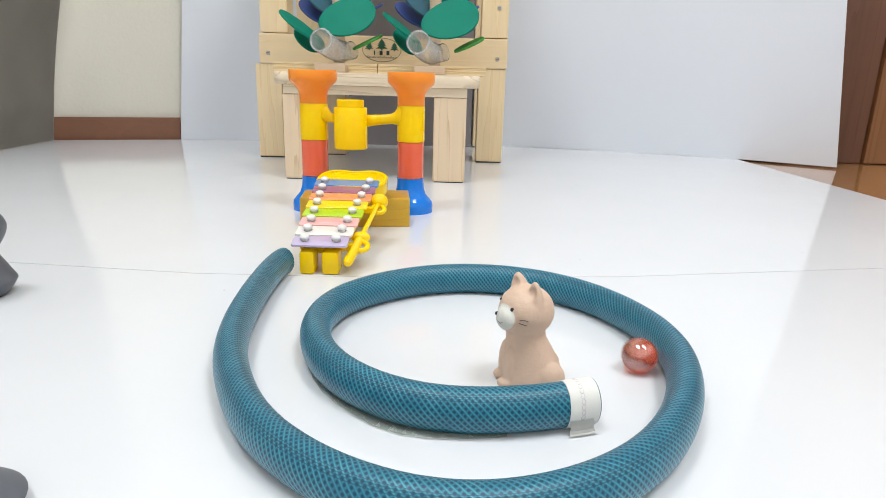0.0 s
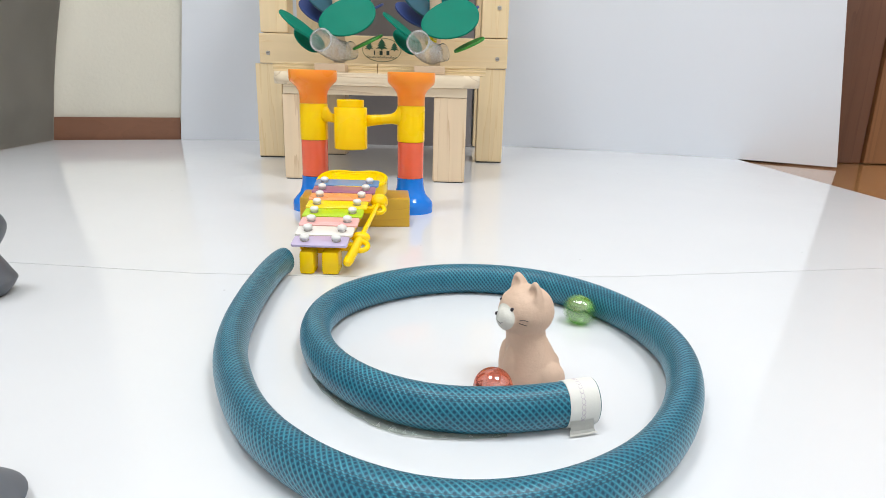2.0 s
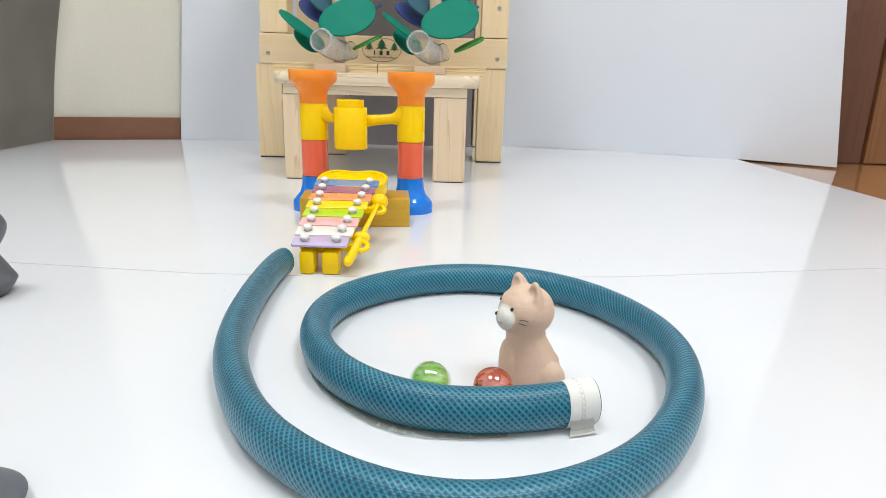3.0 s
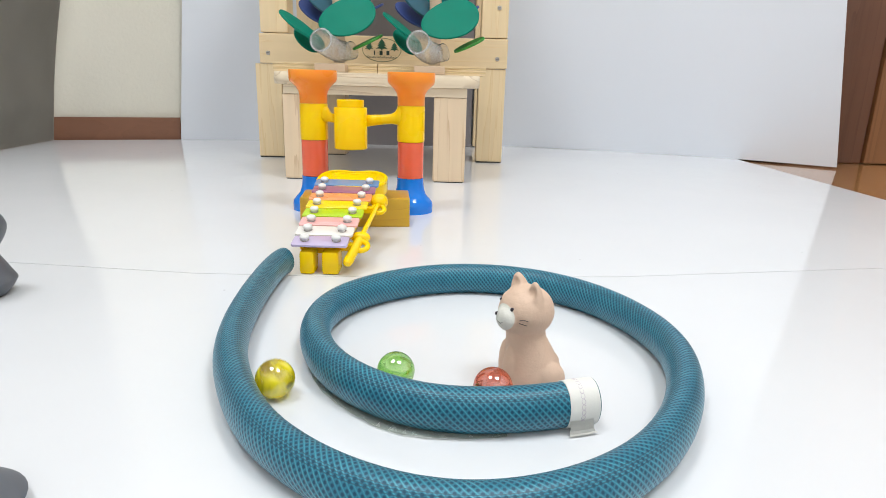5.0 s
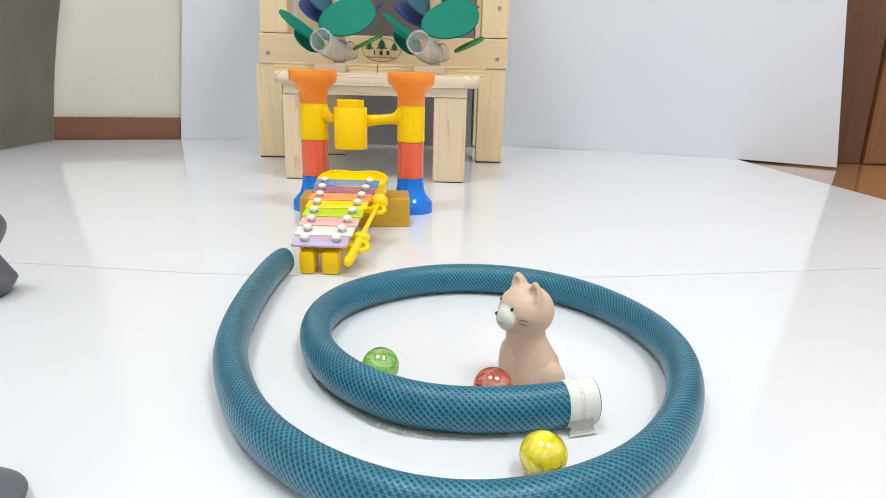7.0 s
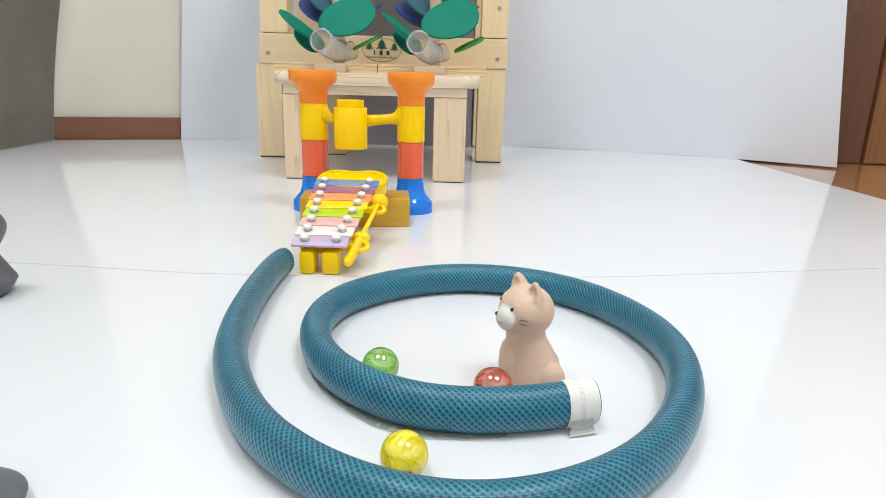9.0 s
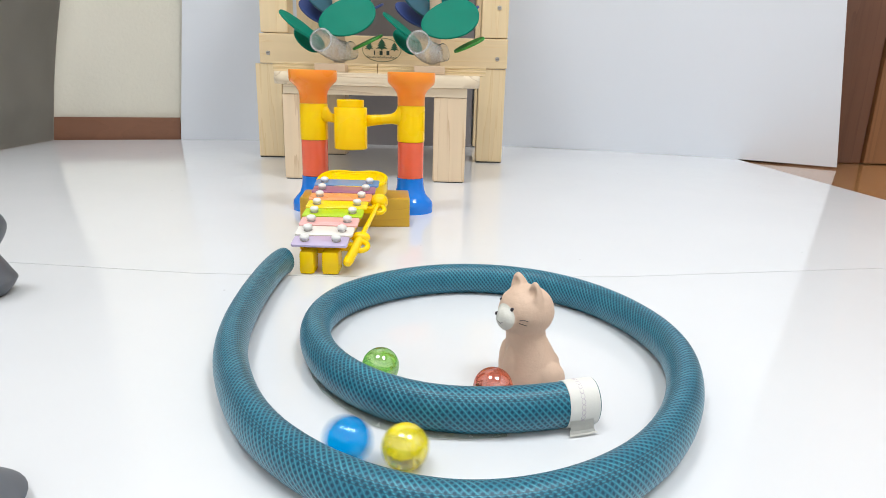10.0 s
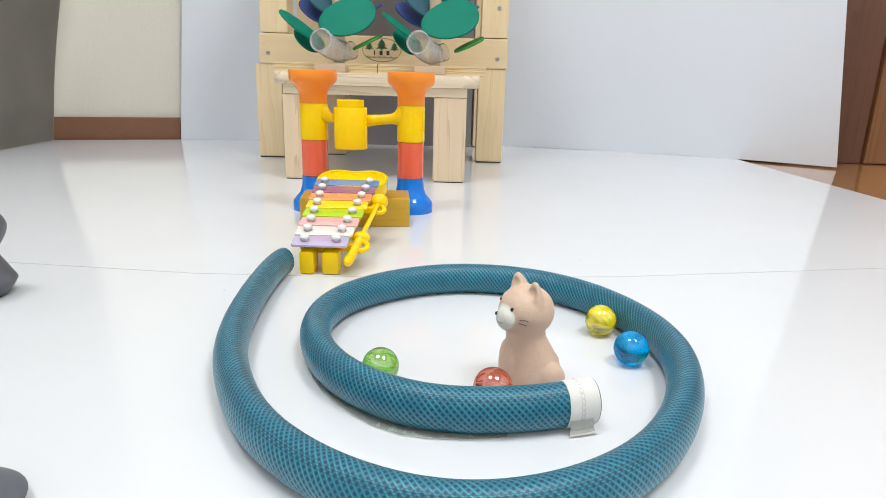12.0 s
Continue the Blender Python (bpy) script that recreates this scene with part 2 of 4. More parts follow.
M_STAINED = wood("yellow_stained_wood", (0.62, 0.36, 0.012), (0.55, 0.31, 0.010), "X", 0.3, 45, 0.35)
M_PANEL = surface("grey_panel", (0.215, 0.195, 0.20), 0.6, vary=0.05, bump=0.01, blotch=8)
M_STEEL = surface("screw_steel", (0.45, 0.43, 0.42), 0.35, metal=1.0)
M_RECESS_SHADE = surface("stud_recess_shade", (0.30, 0.25, 0.23), 0.7)
M_SLOT = surface("screw_slot", (0.05, 0.045, 0.04), 0.6)
M_ORANGE = surface("translucent_orange_plastic", (1.0, 0.31, 0.035), 0.28, vary=0.03, bump=0.0, sss=0.5, spec=0.3)
M_YELLOW = surface("yellow_plastic", (1.0, 0.625, 0.0), 0.28, spec=0.25, vary=0.02, bump=0.0, sss=0.25)
M_RED = surface("red_plastic", (0.86, 0.14, 0.065), 0.14, vary=0.04, bump=0.0, sss=0.25)
M_BLUE = surface("blue_plastic", (0.0008, 0.19, 0.74), 0.10, vary=0.04, bump=0.0)
M_TOYYELLOW = surface("glossy_yellow_plastic", (1.0, 0.64, 0.0), 0.2, spec=0.35, vary=0.03, bump=0.0, sss=0.3)
M_KNOB = surface("white_plastic", (0.80, 0.79, 0.76), 0.3, vary=0.03, bump=0.003)
M_HOSE = hose_skin()
M_HOSE_IN = surface("hose_bore", (0.02, 0.06, 0.08), 0.5)
M_HOSE_CUT = surface("hose_cut_face", (0.06, 0.13, 0.15), 0.45)
M_TAPE = surface("white_paper_tape", (0.78, 0.765, 0.72), 0.6, grain=600, vary=0.04, bump=0.02)
M_TAPEPRINT = surface("pale_grey_print", (0.60, 0.53, 0.58), 0.6)
M_CLEAR = clear_plastic("clear_acrylic", (0.95, 0.955, 0.965), 0.15, ior=1.13, weight=0.80)
M_STRIP = clear_plastic("clear_sticky_strip", (0.88, 0.90, 0.82), 0.35, weight=0.60)
M_INK = surface("dark_brown_paint", (0.035, 0.022, 0.03), 0.5)
M_RUBBER = surface("grey_rubber", (0.115, 0.125, 0.145), 0.45, grain=900, vary=0.1, bump=0.02)
M_PRINT = surface("dark_green_print", (0.022, 0.10, 0.055), 0.6)
M_PRINTINK = surface("black_green_print", (0.03, 0.05, 0.04), 0.6)
M_RING = surface("brown_green_print", (0.22, 0.23, 0.13), 0.6)

glow = bpy.data.materials.new("lamp_diffuser")
glow.use_nodes = True
gp = glow.node_tree.nodes["Principled BSDF"]
gp.inputs["Base Color"].default_value = (0.9, 0.9, 0.88, 1)
gp.inputs["Emission Color"].default_value = (0.93, 0.975, 1, 1)
gp.inputs["Emission Strength"].default_value = 3.0


# ------------------------------------------------------------------ mesh helpers
def part(name, bm, material, parent=None, label="", smooth=False, kind=""):
    """Links a bmesh, drawn in the world's space, as one mesh under a thing, a part, or alone."""
    base = Vector((0, 0, 0))
    up = parent
    while up is not None:
        base += up.location
        up = up.parent
    bmesh.ops.translate(bm, verts=bm.verts, vec=-base)
    bmesh.ops.recalc_face_normals(bm, faces=bm.faces)
    me = bpy.data.meshes.new(name)
    bm.to_mesh(me)
    bm.free()
    for m in material if isinstance(material, (list, tuple)) else (material,):
        me.materials.append(m)
    if smooth:
        me.shade_smooth()
        if smooth != "all":
            me.set_sharp_from_angle(angle=radians(38))
    ob = new(name, me)
    ob.parent = parent
    return tagged(ob, label, kind=kind)


def thing(name, at, label, category, group=""):
    ob = new(name)
    ob.empty_display_size = 0.02
    ob.location = at
    return tagged(ob, label, category, group)


def block(x0, x1, y0, y1, z0, z1, bevel=0.001, turn=None):
    bm = bmesh.new()
    bmesh.ops.create_cube(bm, size=1.0)
    for v in bm.verts:
        v.co = Vector(((x0 + x1) / 2 + v.co.x * (x1 - x0), (y0 + y1) / 2 + v.co.y * (y1 - y0), (z0 + z1) / 2 + v.co.z * (z1 - z0)))
    if bevel:
        bmesh.ops.bevel(bm, geom=bm.edges[:], offset=bevel, segments=2, affect="EDGES", profile=0.6)
    if turn:
        bmesh.ops.transform(bm, matrix=turn, verts=bm.verts)
    return bm


def lathe(x, y, profile, segs=40, closed=False):
    """Turns (radius, height) pairs round an upright axis."""
    bm = bmesh.new()
    rings = []
    for r, z in profile:
        rings.append([bm.verts.new((x + r * math.cos(2 * math.pi * i / segs), y + r * math.sin(2 * math.pi * i / segs), z)) for i in range(segs)])
    pairs = list(zip(rings, rings[1:]))
    if closed:
        pairs.append((rings[-1], rings[0]))
    for a, b in pairs:
        for i in range(segs):
            bm.faces.new((a[i], a[(i + 1) % segs], b[(i + 1) % segs], b[i]))
    if not closed:
        bm.faces.new(rings[0])
        bm.faces.new(rings[-1])
    return bm


def slab(outline, z0, z1, bevel=0.0, both=False):
    """An outline in x and y, given thickness."""
    bm = bmesh.new()
    low = [bm.verts.new((x, y, z0)) for x, y in outline]
    high = [bm.verts.new((x, y, z1)) for x, y in outline]
    foot = bm.faces.new(low)
    top = bm.faces.new(high)
    n = len(outline)
    for i in range(n):
        bm.faces.new((low[i], low[(i + 1) % n], high[(i + 1) % n], high[i]))
    if bevel:
        bmesh.ops.bevel(bm, geom=list(top.edges) + (list(foot.edges) if both else []), offset=bevel, segments=4, affect="EDGES", profile=0.5)
    return bm


def rounded(x0, x1, y0, y1, r, n=8):
    pts = []
    for cx, cy, a in ((x1 - r, y1 - r, 0), (x0 + r, y1 - r, 90), (x0 + r, y0 + r, 180), (x1 - r, y0 + r, 270)):
        for i in range(n + 1):
            t = radians(a + 90 * i / n)
            pts.append((cx + r * math.cos(t), cy + r * math.sin(t)))
    return pts


def sweep(points, radii, segs=16, bm=None, cap=True):
    """A round bar along points, with a radius at each."""
    bm = bm or bmesh.new()
    pts = [Vector(p) for p in points]
    if isinstance(radii, (int, float)):
        radii = [radii] * len(pts)
    rings = []
    side = None
    for i, p in enumerate(pts):
        d = (pts[min(i + 1, len(pts) - 1)] - pts[max(i - 1, 0)]).normalized()
        if side is None:
            side = d.cross(Vector((0, 0, 1)))
            if side.length < 0.1:
                side = d.cross(Vector((0, 1, 0)))
        side = (side - d * side.dot(d)).normalized()
        other = d.cross(side)
        rings.append([bm.verts.new(p + (side * math.cos(2 * math.pi * k / segs) + other * math.sin(2 * math.pi * k / segs)) * radii[i]) for k in range(segs)])
    for a, b in zip(rings, rings[1:]):
        for k in range(segs):
            bm.faces.new((a[k], a[(k + 1) % segs], b[(k + 1) % segs], b[k]))
    if cap:
        bm.faces.new(rings[0])
        bm.faces.new(rings[-1])
    return bm


def ball(center, radii, bm=None, seg=32, ring=20, turn=None):
    bm = bm or bmesh.new()
    made = bmesh.ops.create_uvsphere(bm, u_segments=seg, v_segments=ring, radius=1.0)["verts"]
    m = Matrix.Translation(center) @ (turn or Matrix()) @ Matrix.Diagonal((*radii, 1))
    bmesh.ops.transform(bm, matrix=m, verts=made)
    return bm


def pipe_wall(points, outer, inner, segs=32, oval=1.0):
    """A hollow pipe with open ends along points."""
    bm = bmesh.new()
    pts = [Vector(p) for p in points]
    rings = []
    side = None
    for i, p in enumerate(pts):
        d = (pts[min(i + 1, len(pts) - 1)] - pts[max(i - 1, 0)]).normalized()
        if side is None:
            side = d.cross(Vector((0, 0, 1)))
        side = (side - d * side.dot(d)).normalized()
        other = d.cross(side) * oval
        rings.append([[bm.verts.new(p + (side * math.cos(2 * math.pi * k / segs) + other * math.sin(2 * math.pi * k / segs)) * r) for k in range(segs)] for r in (outer, inner)])
    for a, b in zip(rings, rings[1:]):
        for w in (0, 1):
            for k in range(segs):
                bm.faces.new((a[w][k], a[w][(k + 1) % segs], b[w][(k + 1) % segs], b[w][k]))
    for e in (rings[0], rings[-1]):
        for k in range(segs):
            bm.faces.new((e[0][k], e[0][(k + 1) % segs], e[1][(k + 1) % segs], e[1][k]))
    return bm


# ------------------------------------------------------------------ the room
def strip_wall(name, line, z0, z1, thick, material, label="", category="", lean=(0.0, 0.0)):
    """An upright sheet over a ground line, thickened away from the room's middle."""
    pts = [Vector((x, y, 0)) for x, y in line]
    bm = bmesh.new()
    cols = []
    for i, p in enumerate(pts):
        d = (pts[min(i + 1, len(pts) - 1)] - pts[max(i - 1, 0)]).normalized()
        n = Vector((-d.y, d.x, 0))
        f = i / (len(pts) - 1)
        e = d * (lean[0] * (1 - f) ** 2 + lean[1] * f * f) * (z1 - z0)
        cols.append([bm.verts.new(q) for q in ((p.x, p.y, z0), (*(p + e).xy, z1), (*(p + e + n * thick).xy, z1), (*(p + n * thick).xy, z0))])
    for a, b in zip(cols, cols[1:]):
        for k in range(4):
            bm.faces.new((a[k], a[(k + 1) % 4], b[(k + 1) % 4], b[k]))
    bm.faces.new(cols[0])
    bm.faces.new(cols[-1])
    return tagged(part(name, bm, material, smooth=True), label, category, kind="structure")


def smooth_line(points, steps=8):
    """Points on a smooth line through the given ones."""
    out = []
    p = [Vector(q) for q in points]
    for i in range(len(p) - 1):
        a, b, c, d = p[max(i - 1, 0)], p[i], p[i + 1], p[min(i + 2, len(p) - 1)]
        for k in range(steps):
            t = k / steps
            out.append(0.5 * (2 * b + (c - a) * t + (2 * a - 5 * b + 4 * c - d) * t * t + (3 * b - a - 3 * c + d) * t ** 3))
    out.append(p[-1])
    return out


def build_room():
    floor = tagged(new("floor"), "brown wooden plank floor, glossy, beyond the white boards", "floor", kind="structure")
    bm = slab([(-2.2, -1.35), (2.2, -1.35), (2.2, 2.6), (-2.2, 2.6)], -0.10, -0.0065)
    part("subfloor", bm, M_FLOORWOOD, floor)
    for i in range(6):
        x = 0.365 + i * 0.303
        part("plank", block(x, x + 0.3027, -1.34, 2.59, -0.0063, -0.0033, 0.0002), M_FLOORWOOD, floor)
    # the two white boards laid on the floor, their joint a fine open line
    joint = [(-1.25, 0.50), (-0.32, 0.4205), (-0.175, 0.4060), (-0.07, 0.4065), (0.13, 0.4235), (0.35, 0.4640), (0.569, 0.5090)]
    near = [(0.569, -1.12), (-1.25, -1.12)]
    b1 = part("floor_board_near", slab(joint[::-1] + near[::-1], -0.0032, 0.0, 0.0005), M_BOARD)
    tagged(b1, "glossy white laminate board lying on the floor", "floor board", kind="structure")
    far = [(0.569, 1.2055), (0.36, 1.2800), (0.12, 1.3345), (-0.15, 1.3430), (-0.41, 1.3380), (-0.57, 1.2900), (-0.78, 1.2205), (-1.25, 1.0645)]
    b2 = part("floor_board_far", slab([(x, y + 0.0008) for x, y in joint] + far, -0.0032, 0.0, 0.0005), M_BOARD)
    tagged(b2, "glossy white laminate board lying under the wooden toys", "floor board", kind="structure")
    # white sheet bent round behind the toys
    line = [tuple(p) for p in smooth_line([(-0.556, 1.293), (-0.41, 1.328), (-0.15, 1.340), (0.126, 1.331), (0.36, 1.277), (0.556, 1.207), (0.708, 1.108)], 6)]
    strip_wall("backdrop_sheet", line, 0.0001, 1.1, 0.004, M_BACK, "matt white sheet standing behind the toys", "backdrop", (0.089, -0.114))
    # cream wall with its brown skirting
    d = Vector((0.223, 0.074)).normalized()
    n = Vector((-d.y, d.x))
    p0 = Vector((-0.778, 1.2285))
    wl = [tuple(p0 + d * s + n * 0.012) for s in (-0.95, 3.0)]
    strip_wall("wall_north", wl, -0.003, 2.35, 0.12, M_CREAM, "cream textured wallpaper wall above the brown skirting", "wall")
    strip_wall("baseboard", [tuple(p0 + d * s) for s in (-0.95, 0.232)], -0.003, 0.0445, 0.0055, M_SKIRT, "plain brown wooden skirting board", "baseboard")
    # unseen white walls; the south one stands close to reflect light onto fronts
    for nm, x0, x1, y0, y1 in (("wall_west", -1.85, -1.72, -1.30, 2.3), ("bounce_wall_south", -1.72, 1.75, -1.30, -1.18), ("wall_east", 1.75, 1.88, -1.30, 2.5)):
        tagged(part(nm, block(x0, x1, y0, y1, -0.003, 2.35, 0), M_PLASTER), "unseen white plaster wall, added to close the room and bounce light", "wall", kind="structure")
    tagged(part("ceiling", block(-2.2, 2.2, -1.35, 2.6, 2.35, 2.45, 0), M_PLASTER), "plain white ceiling", "ceiling", kind="structure")
    # brown door beyond the sheet
    door = tagged(new("door_1"), "brown wooden door with a darker upright frame", "door", kind="structure")
    part("jamb", block(0.60, 0.811, 1.20, 1.26, -0.003, 2.03, 0.003), M_DOORDARK, door, "dark brown upright post")
    part("panel", block(0.813, 1.60, 1.194, 1.225, -0.0015, 2.03, 0.002), M_DOOR, door)


def build_lamps():
    for lx, ly, watts in LAMPS:
        t = thing("ceiling_light", (lx, ly, LAMP_Z), "round white ceiling light, switched on", "ceiling light", "ceiling lights")
        part("frame", lathe(lx, ly, [(LAMP_R + 0.02, 2.349), (LAMP_R + 0.02, 2.31), (LAMP_R, 2.30), (0.02, 2.30)], 48), M_KNOB, t, smooth=True)
        part("diffuser", lathe(lx, ly, [(LAMP_R - 0.002, 2.298), (LAMP_R - 0.02, 2.265), (LAMP_R - 0.09, 2.245), (0.01, 2.238)], 48), glow, t, smooth=True)


def build_curtain():
    """Grey cloth with shallow folds, its hem on the white board."""
    t = thing("curtain", (-0.80, 1.05, 0.0), "dark grey woven cloth hanging down to the board", "curtain")
    bm = bmesh.new()

    def crease(s, z):
        """Slanting creases, and a slack bulge just over the hem."""
        slant = math.sin((s * 2.1 + z * 3.4) * 6.0) * 0.0022 + math.sin((s * 5.0 - z * 9.0) * 4.0 + 2.0) * 0.0012
        return (slant + 0.004 * math.exp(-((z - 0.055 - 0.02 * s) / 0.02) ** 2)) * min(1.0, z / 0.04) * (1 - s ** 6)
    a, b = Vector((-0.735, 0.80)), Vector((-0.769, 1.212))
    cols = []
    n = 60
    for i in range(n + 1):
        s = i / n
        p = a.lerp(b, s)
        fold = 0.006 * math.sin(s * 17) + 0.003 * math.sin(s * 41 + 1)
        col = []
        for z in [0.001 + 0.44 * q / 44 for q in range(45)] + [0.6, 0.9]:
            k = min(1.0, 0.25 + z * 3)
            col.append(bm.verts.new((p.x + fold * k * (1 - s) + (0.20 * min(z, 0.27) + 0.05 * max(0.0, z - 0.27) - 0.0035 - 0.006 * math.sin(min(z, 0.3) / 0.3 * math.pi)) * s + crease(s, z), p.y, z)))
        cols.append(col)
    for c, d in zip(cols, cols[1:]):
        for k in range(len(c) - 1):
            bm.faces.new((c[k], d[k], d[k + 1], c[k + 1]))
    bmesh.ops.solidify(bm, geom=bm.faces[:], thickness=0.003)
    part("cloth", bm, M_CURTAIN, t, smooth="all")


# ------------------------------------------------------------------ wooden toy frame, stool and what stands on it
def screw(x, y, z, parent):
    bm = sweep([(x, y + 0.001, z), (x, y - 0.0012, z)], [0.0037, 0.0032], 14)
    s = part("screw", bm, M_STEEL, parent, smooth=True)
    bm = block(x - 0.0021, x + 0.0021, y - 0.0016, y - 0.0011, z - 0.0005, z + 0.0005, 0)
    part("slot", bm, M_SLOT, s)


def build_frame():
    t = thing("wooden_play_frame", (-0.108, 1.17, 0.0), "pale pine play frame with square posts and a printed front board", "play frame")
    for x0, x1, y0, y1 in ((-0.3165, -0.2745, 1.045, 1.087), (0.0515, 0.0955, 1.045, 1.087), (-0.3165, -0.2745, 1.290, 1.328), (0.056, 0.092, 1.290, 1.322)):
        post = part("post", block(x0, x1, y0, y1, 0.0022, 0.1535, 0.0015), M_PINE_Z, t)
        # thin dark layer along the post's bottom end
        part("pad", block(x0 + 0.001, x1 - 0.001, y0 + 0.001, y1 - 0.001, 0.0, 0.0021, 0.0), M_SLOT, post, "thin dark layer at the bottom end")
    front = part("front_board", block(-0.3080, 0.0968, 1.0430, 1.065, 0.1540, 0.2005, 0.0018), M_PINE_X, t)
    part("back_board", block(-0.3080, 0.0968, 1.300, 1.320, 0.1540, 0.2005, 0.0018), M_PINE_X, t)
    for x0, x1, y0, y1 in ((-0.3050, -0.2605, 1.045, 1.087), (0.0530, 0.0958, 1.045, 1.087), (-0.3030, -0.2600, 1.290, 1.328), (0.0530, 0.0900, 1.290, 1.328)):
        part("upper_post", block(x0, x1, y0, y1, 0.2020, 0.46, 0.0015), M_PINE_Z, t)
    # added panel: its dark grey stands in for shade behind the toys
    part("darkening_panel", block(-0.2590, 0.0520, 1.2935, 1.2985, 0.0, 0.46, 0.0005), M_PANEL, t, "plain grey panel added to darken the space between the back posts")
    # unseen board, added above the posts to shade the sheet behind
    part("top_board", block(-0.3080, 0.0968, 1.040, 1.330, 0.4605, 0.480, 0.002), M_PINE_X, t)
    screw(-0.2937, 1.0430, 0.170, t)
    screw(0.0805, 1.0430, 0.1695, t)
    screw(0.0805, 1.0450, 0.248, t)
    # printed oval badge: ring, three firs and a line of small print
    cx, cz, y = -0.108, 0.179, 1.0426
    bm = bmesh.new()
    rings = []
    for k in range(48):
        a = 2 * math.pi * k / 48
        rings.append([bm.verts.new((cx + (0.0318 + e) * math.cos(a), y, cz + (0.0188 + e) * math.sin(a))) for e in (0.0, -0.0011)])
    for k in range(48):
        a, b = rings[k], rings[(k + 1) % 48]
        bm.faces.new((a[0], b[0], b[1], a[1]))
    part("printed_ring", bm, M_RING, front)
    for fx, fz, h in ((-0.0205, 0.0012, 0.0118), (0.0, 0.0015, 0.0160), (0.0205, -0.0002, 0.0125)):
        bm = bmesh.new()
        for lo, hi, w in ((0.0, 0.45, 0.62), (0.25, 0.72, 0.52), (0.50, 1.0, 0.38)):
            c = [bm.verts.new((cx + fx + sx * w * h, y - 0.0001 * lo, cz + fz + z * h)) for sx, z in ((-1, lo), (-0.45, lo + 0.05), (0, lo - 0.02), (0.45, lo + 0.05), (1, lo), (0, hi))]
            bm.faces.new(c)
        c = [bm.verts.new((cx + fx + sx * h * 0.07, y, cz + fz + z * h)) for sx, z in ((-1, -0.12), (1, -0.12), (1, 0.05), (-1, 0.05))]
        bm.faces.new(c)
        part("printed_fir", bm, M_PRINT, front)
    for bx, w, bz, h in ((-0.0120, 0.0022, -0.0045, 0.0066), (-0.0012, 0.0050, -0.0045, 0.0066), (0.0100, 0.0048, -0.0045, 0.0066), (-0.0062, 0.0012, -0.0045, 0.0012), (0.0050, 0.0012, -0.0045, 0.0012)):
        part("printed_bar", block(cx + bx - w / 2, cx + bx + w / 2, y - 0.0002, y + 0.0004, cz + bz - h / 2, cz + bz + h / 2, 0), M_PRINTINK, front)


    words = bpy.data.curves.new("words", "FONT")
    words.body, words.size, words.align_x, words.extrude = "Natural wood products", 0.0056, "CENTER", 0.0001
    tmp = new("words", words)
    me = bpy.data.meshes.new_from_object(tmp.evaluated_get(bpy.context.evaluated_depsgraph_get()))
    bpy.data.objects.remove(tmp)
    bm = bmesh.new()
    bm.from_mesh(me)
    bmesh.ops.transform(bm, matrix=Matrix.Translation((cx, y, cz - 0.0128)) @ Matrix.Rotation(radians(90), 4, "X") @ Matrix.Diagonal((0.92, 1, 1, 1)), verts=bm.verts)
    part("printed_words", bm, M_PRINTINK, front)


def build_stool():
    t = thing("step_stool", (-0.094, 0.98, 0.0), "low pale pine stool with a rounded top and square legs", "stool")
    part("seat", slab(rounded(-0.2300, 0.0428, 0.818, 1.16, 0.022), 0.1245, 0.1407, 0.0068, True), M_PINE_PALE, t, smooth=True)
    part("rail", block(-0.2145, 0.0262, 0.8225, 0.842, 0.1125, 0.1243, 0.001), M_PINE_PALE, t)
    for x in (-0.2145, 0.0065):
        part("side_rail", block(x, x + 0.0195, 0.8425, 1.142, 0.1125, 0.1243, 0.001), M_PINE_PALE, t)
    for x0, x1, y0, y1 in ((-0.2165, -0.1745, 0.8235, 0.866), (-0.0170, 0.0262, 0.8235, 0.866), (-0.2165, -0.1785, 1.102, 1.144), (-0.0185, 0.0250, 1.102, 1.144)):
        leg = part("leg", block(x0, x1, y0, y1, 0.0012, 0.1124, 0.0022), M_LEG, t)
        # thin dark layer along the leg's bottom end
        part("pad", block(x0 + 0.002, x1 - 0.002, y0 + 0.002, y1 - 0.002, 0.0, 0.0011, 0.0), M_SLOT, leg, "thin dark layer at the bottom end")
    ply = [(-0.2345, -0.0945, 0.853), (-0.0935, 0.0510, 0.853)]
    for x0, x1, y in ply:
        p = thing("plywood_board", ((x0 + x1) / 2, y, 0.1408), "short plywood board with striped edge lying on the stool", "board", "plywood boards")
        for k in range(5):
            z = 0.1409 + k * 0.0024
            part("ply", block(x0, x1, y + (k % 2) * 0.0003, y + 0.17, z, z + 0.0023, 0.0003), M_PLY if k % 2 else M_PINE_X, p)
    for x0 in (-0.1735, -0.0440):
        b = part("wooden_block", block(x0, x0 + 0.0405, 0.826, 0.851, 0.1409, 0.1515, 0.0012), M_BEECH)
        tagged(b, "small flat pale beech block on the stool's front edge", "block", "beech blocks")


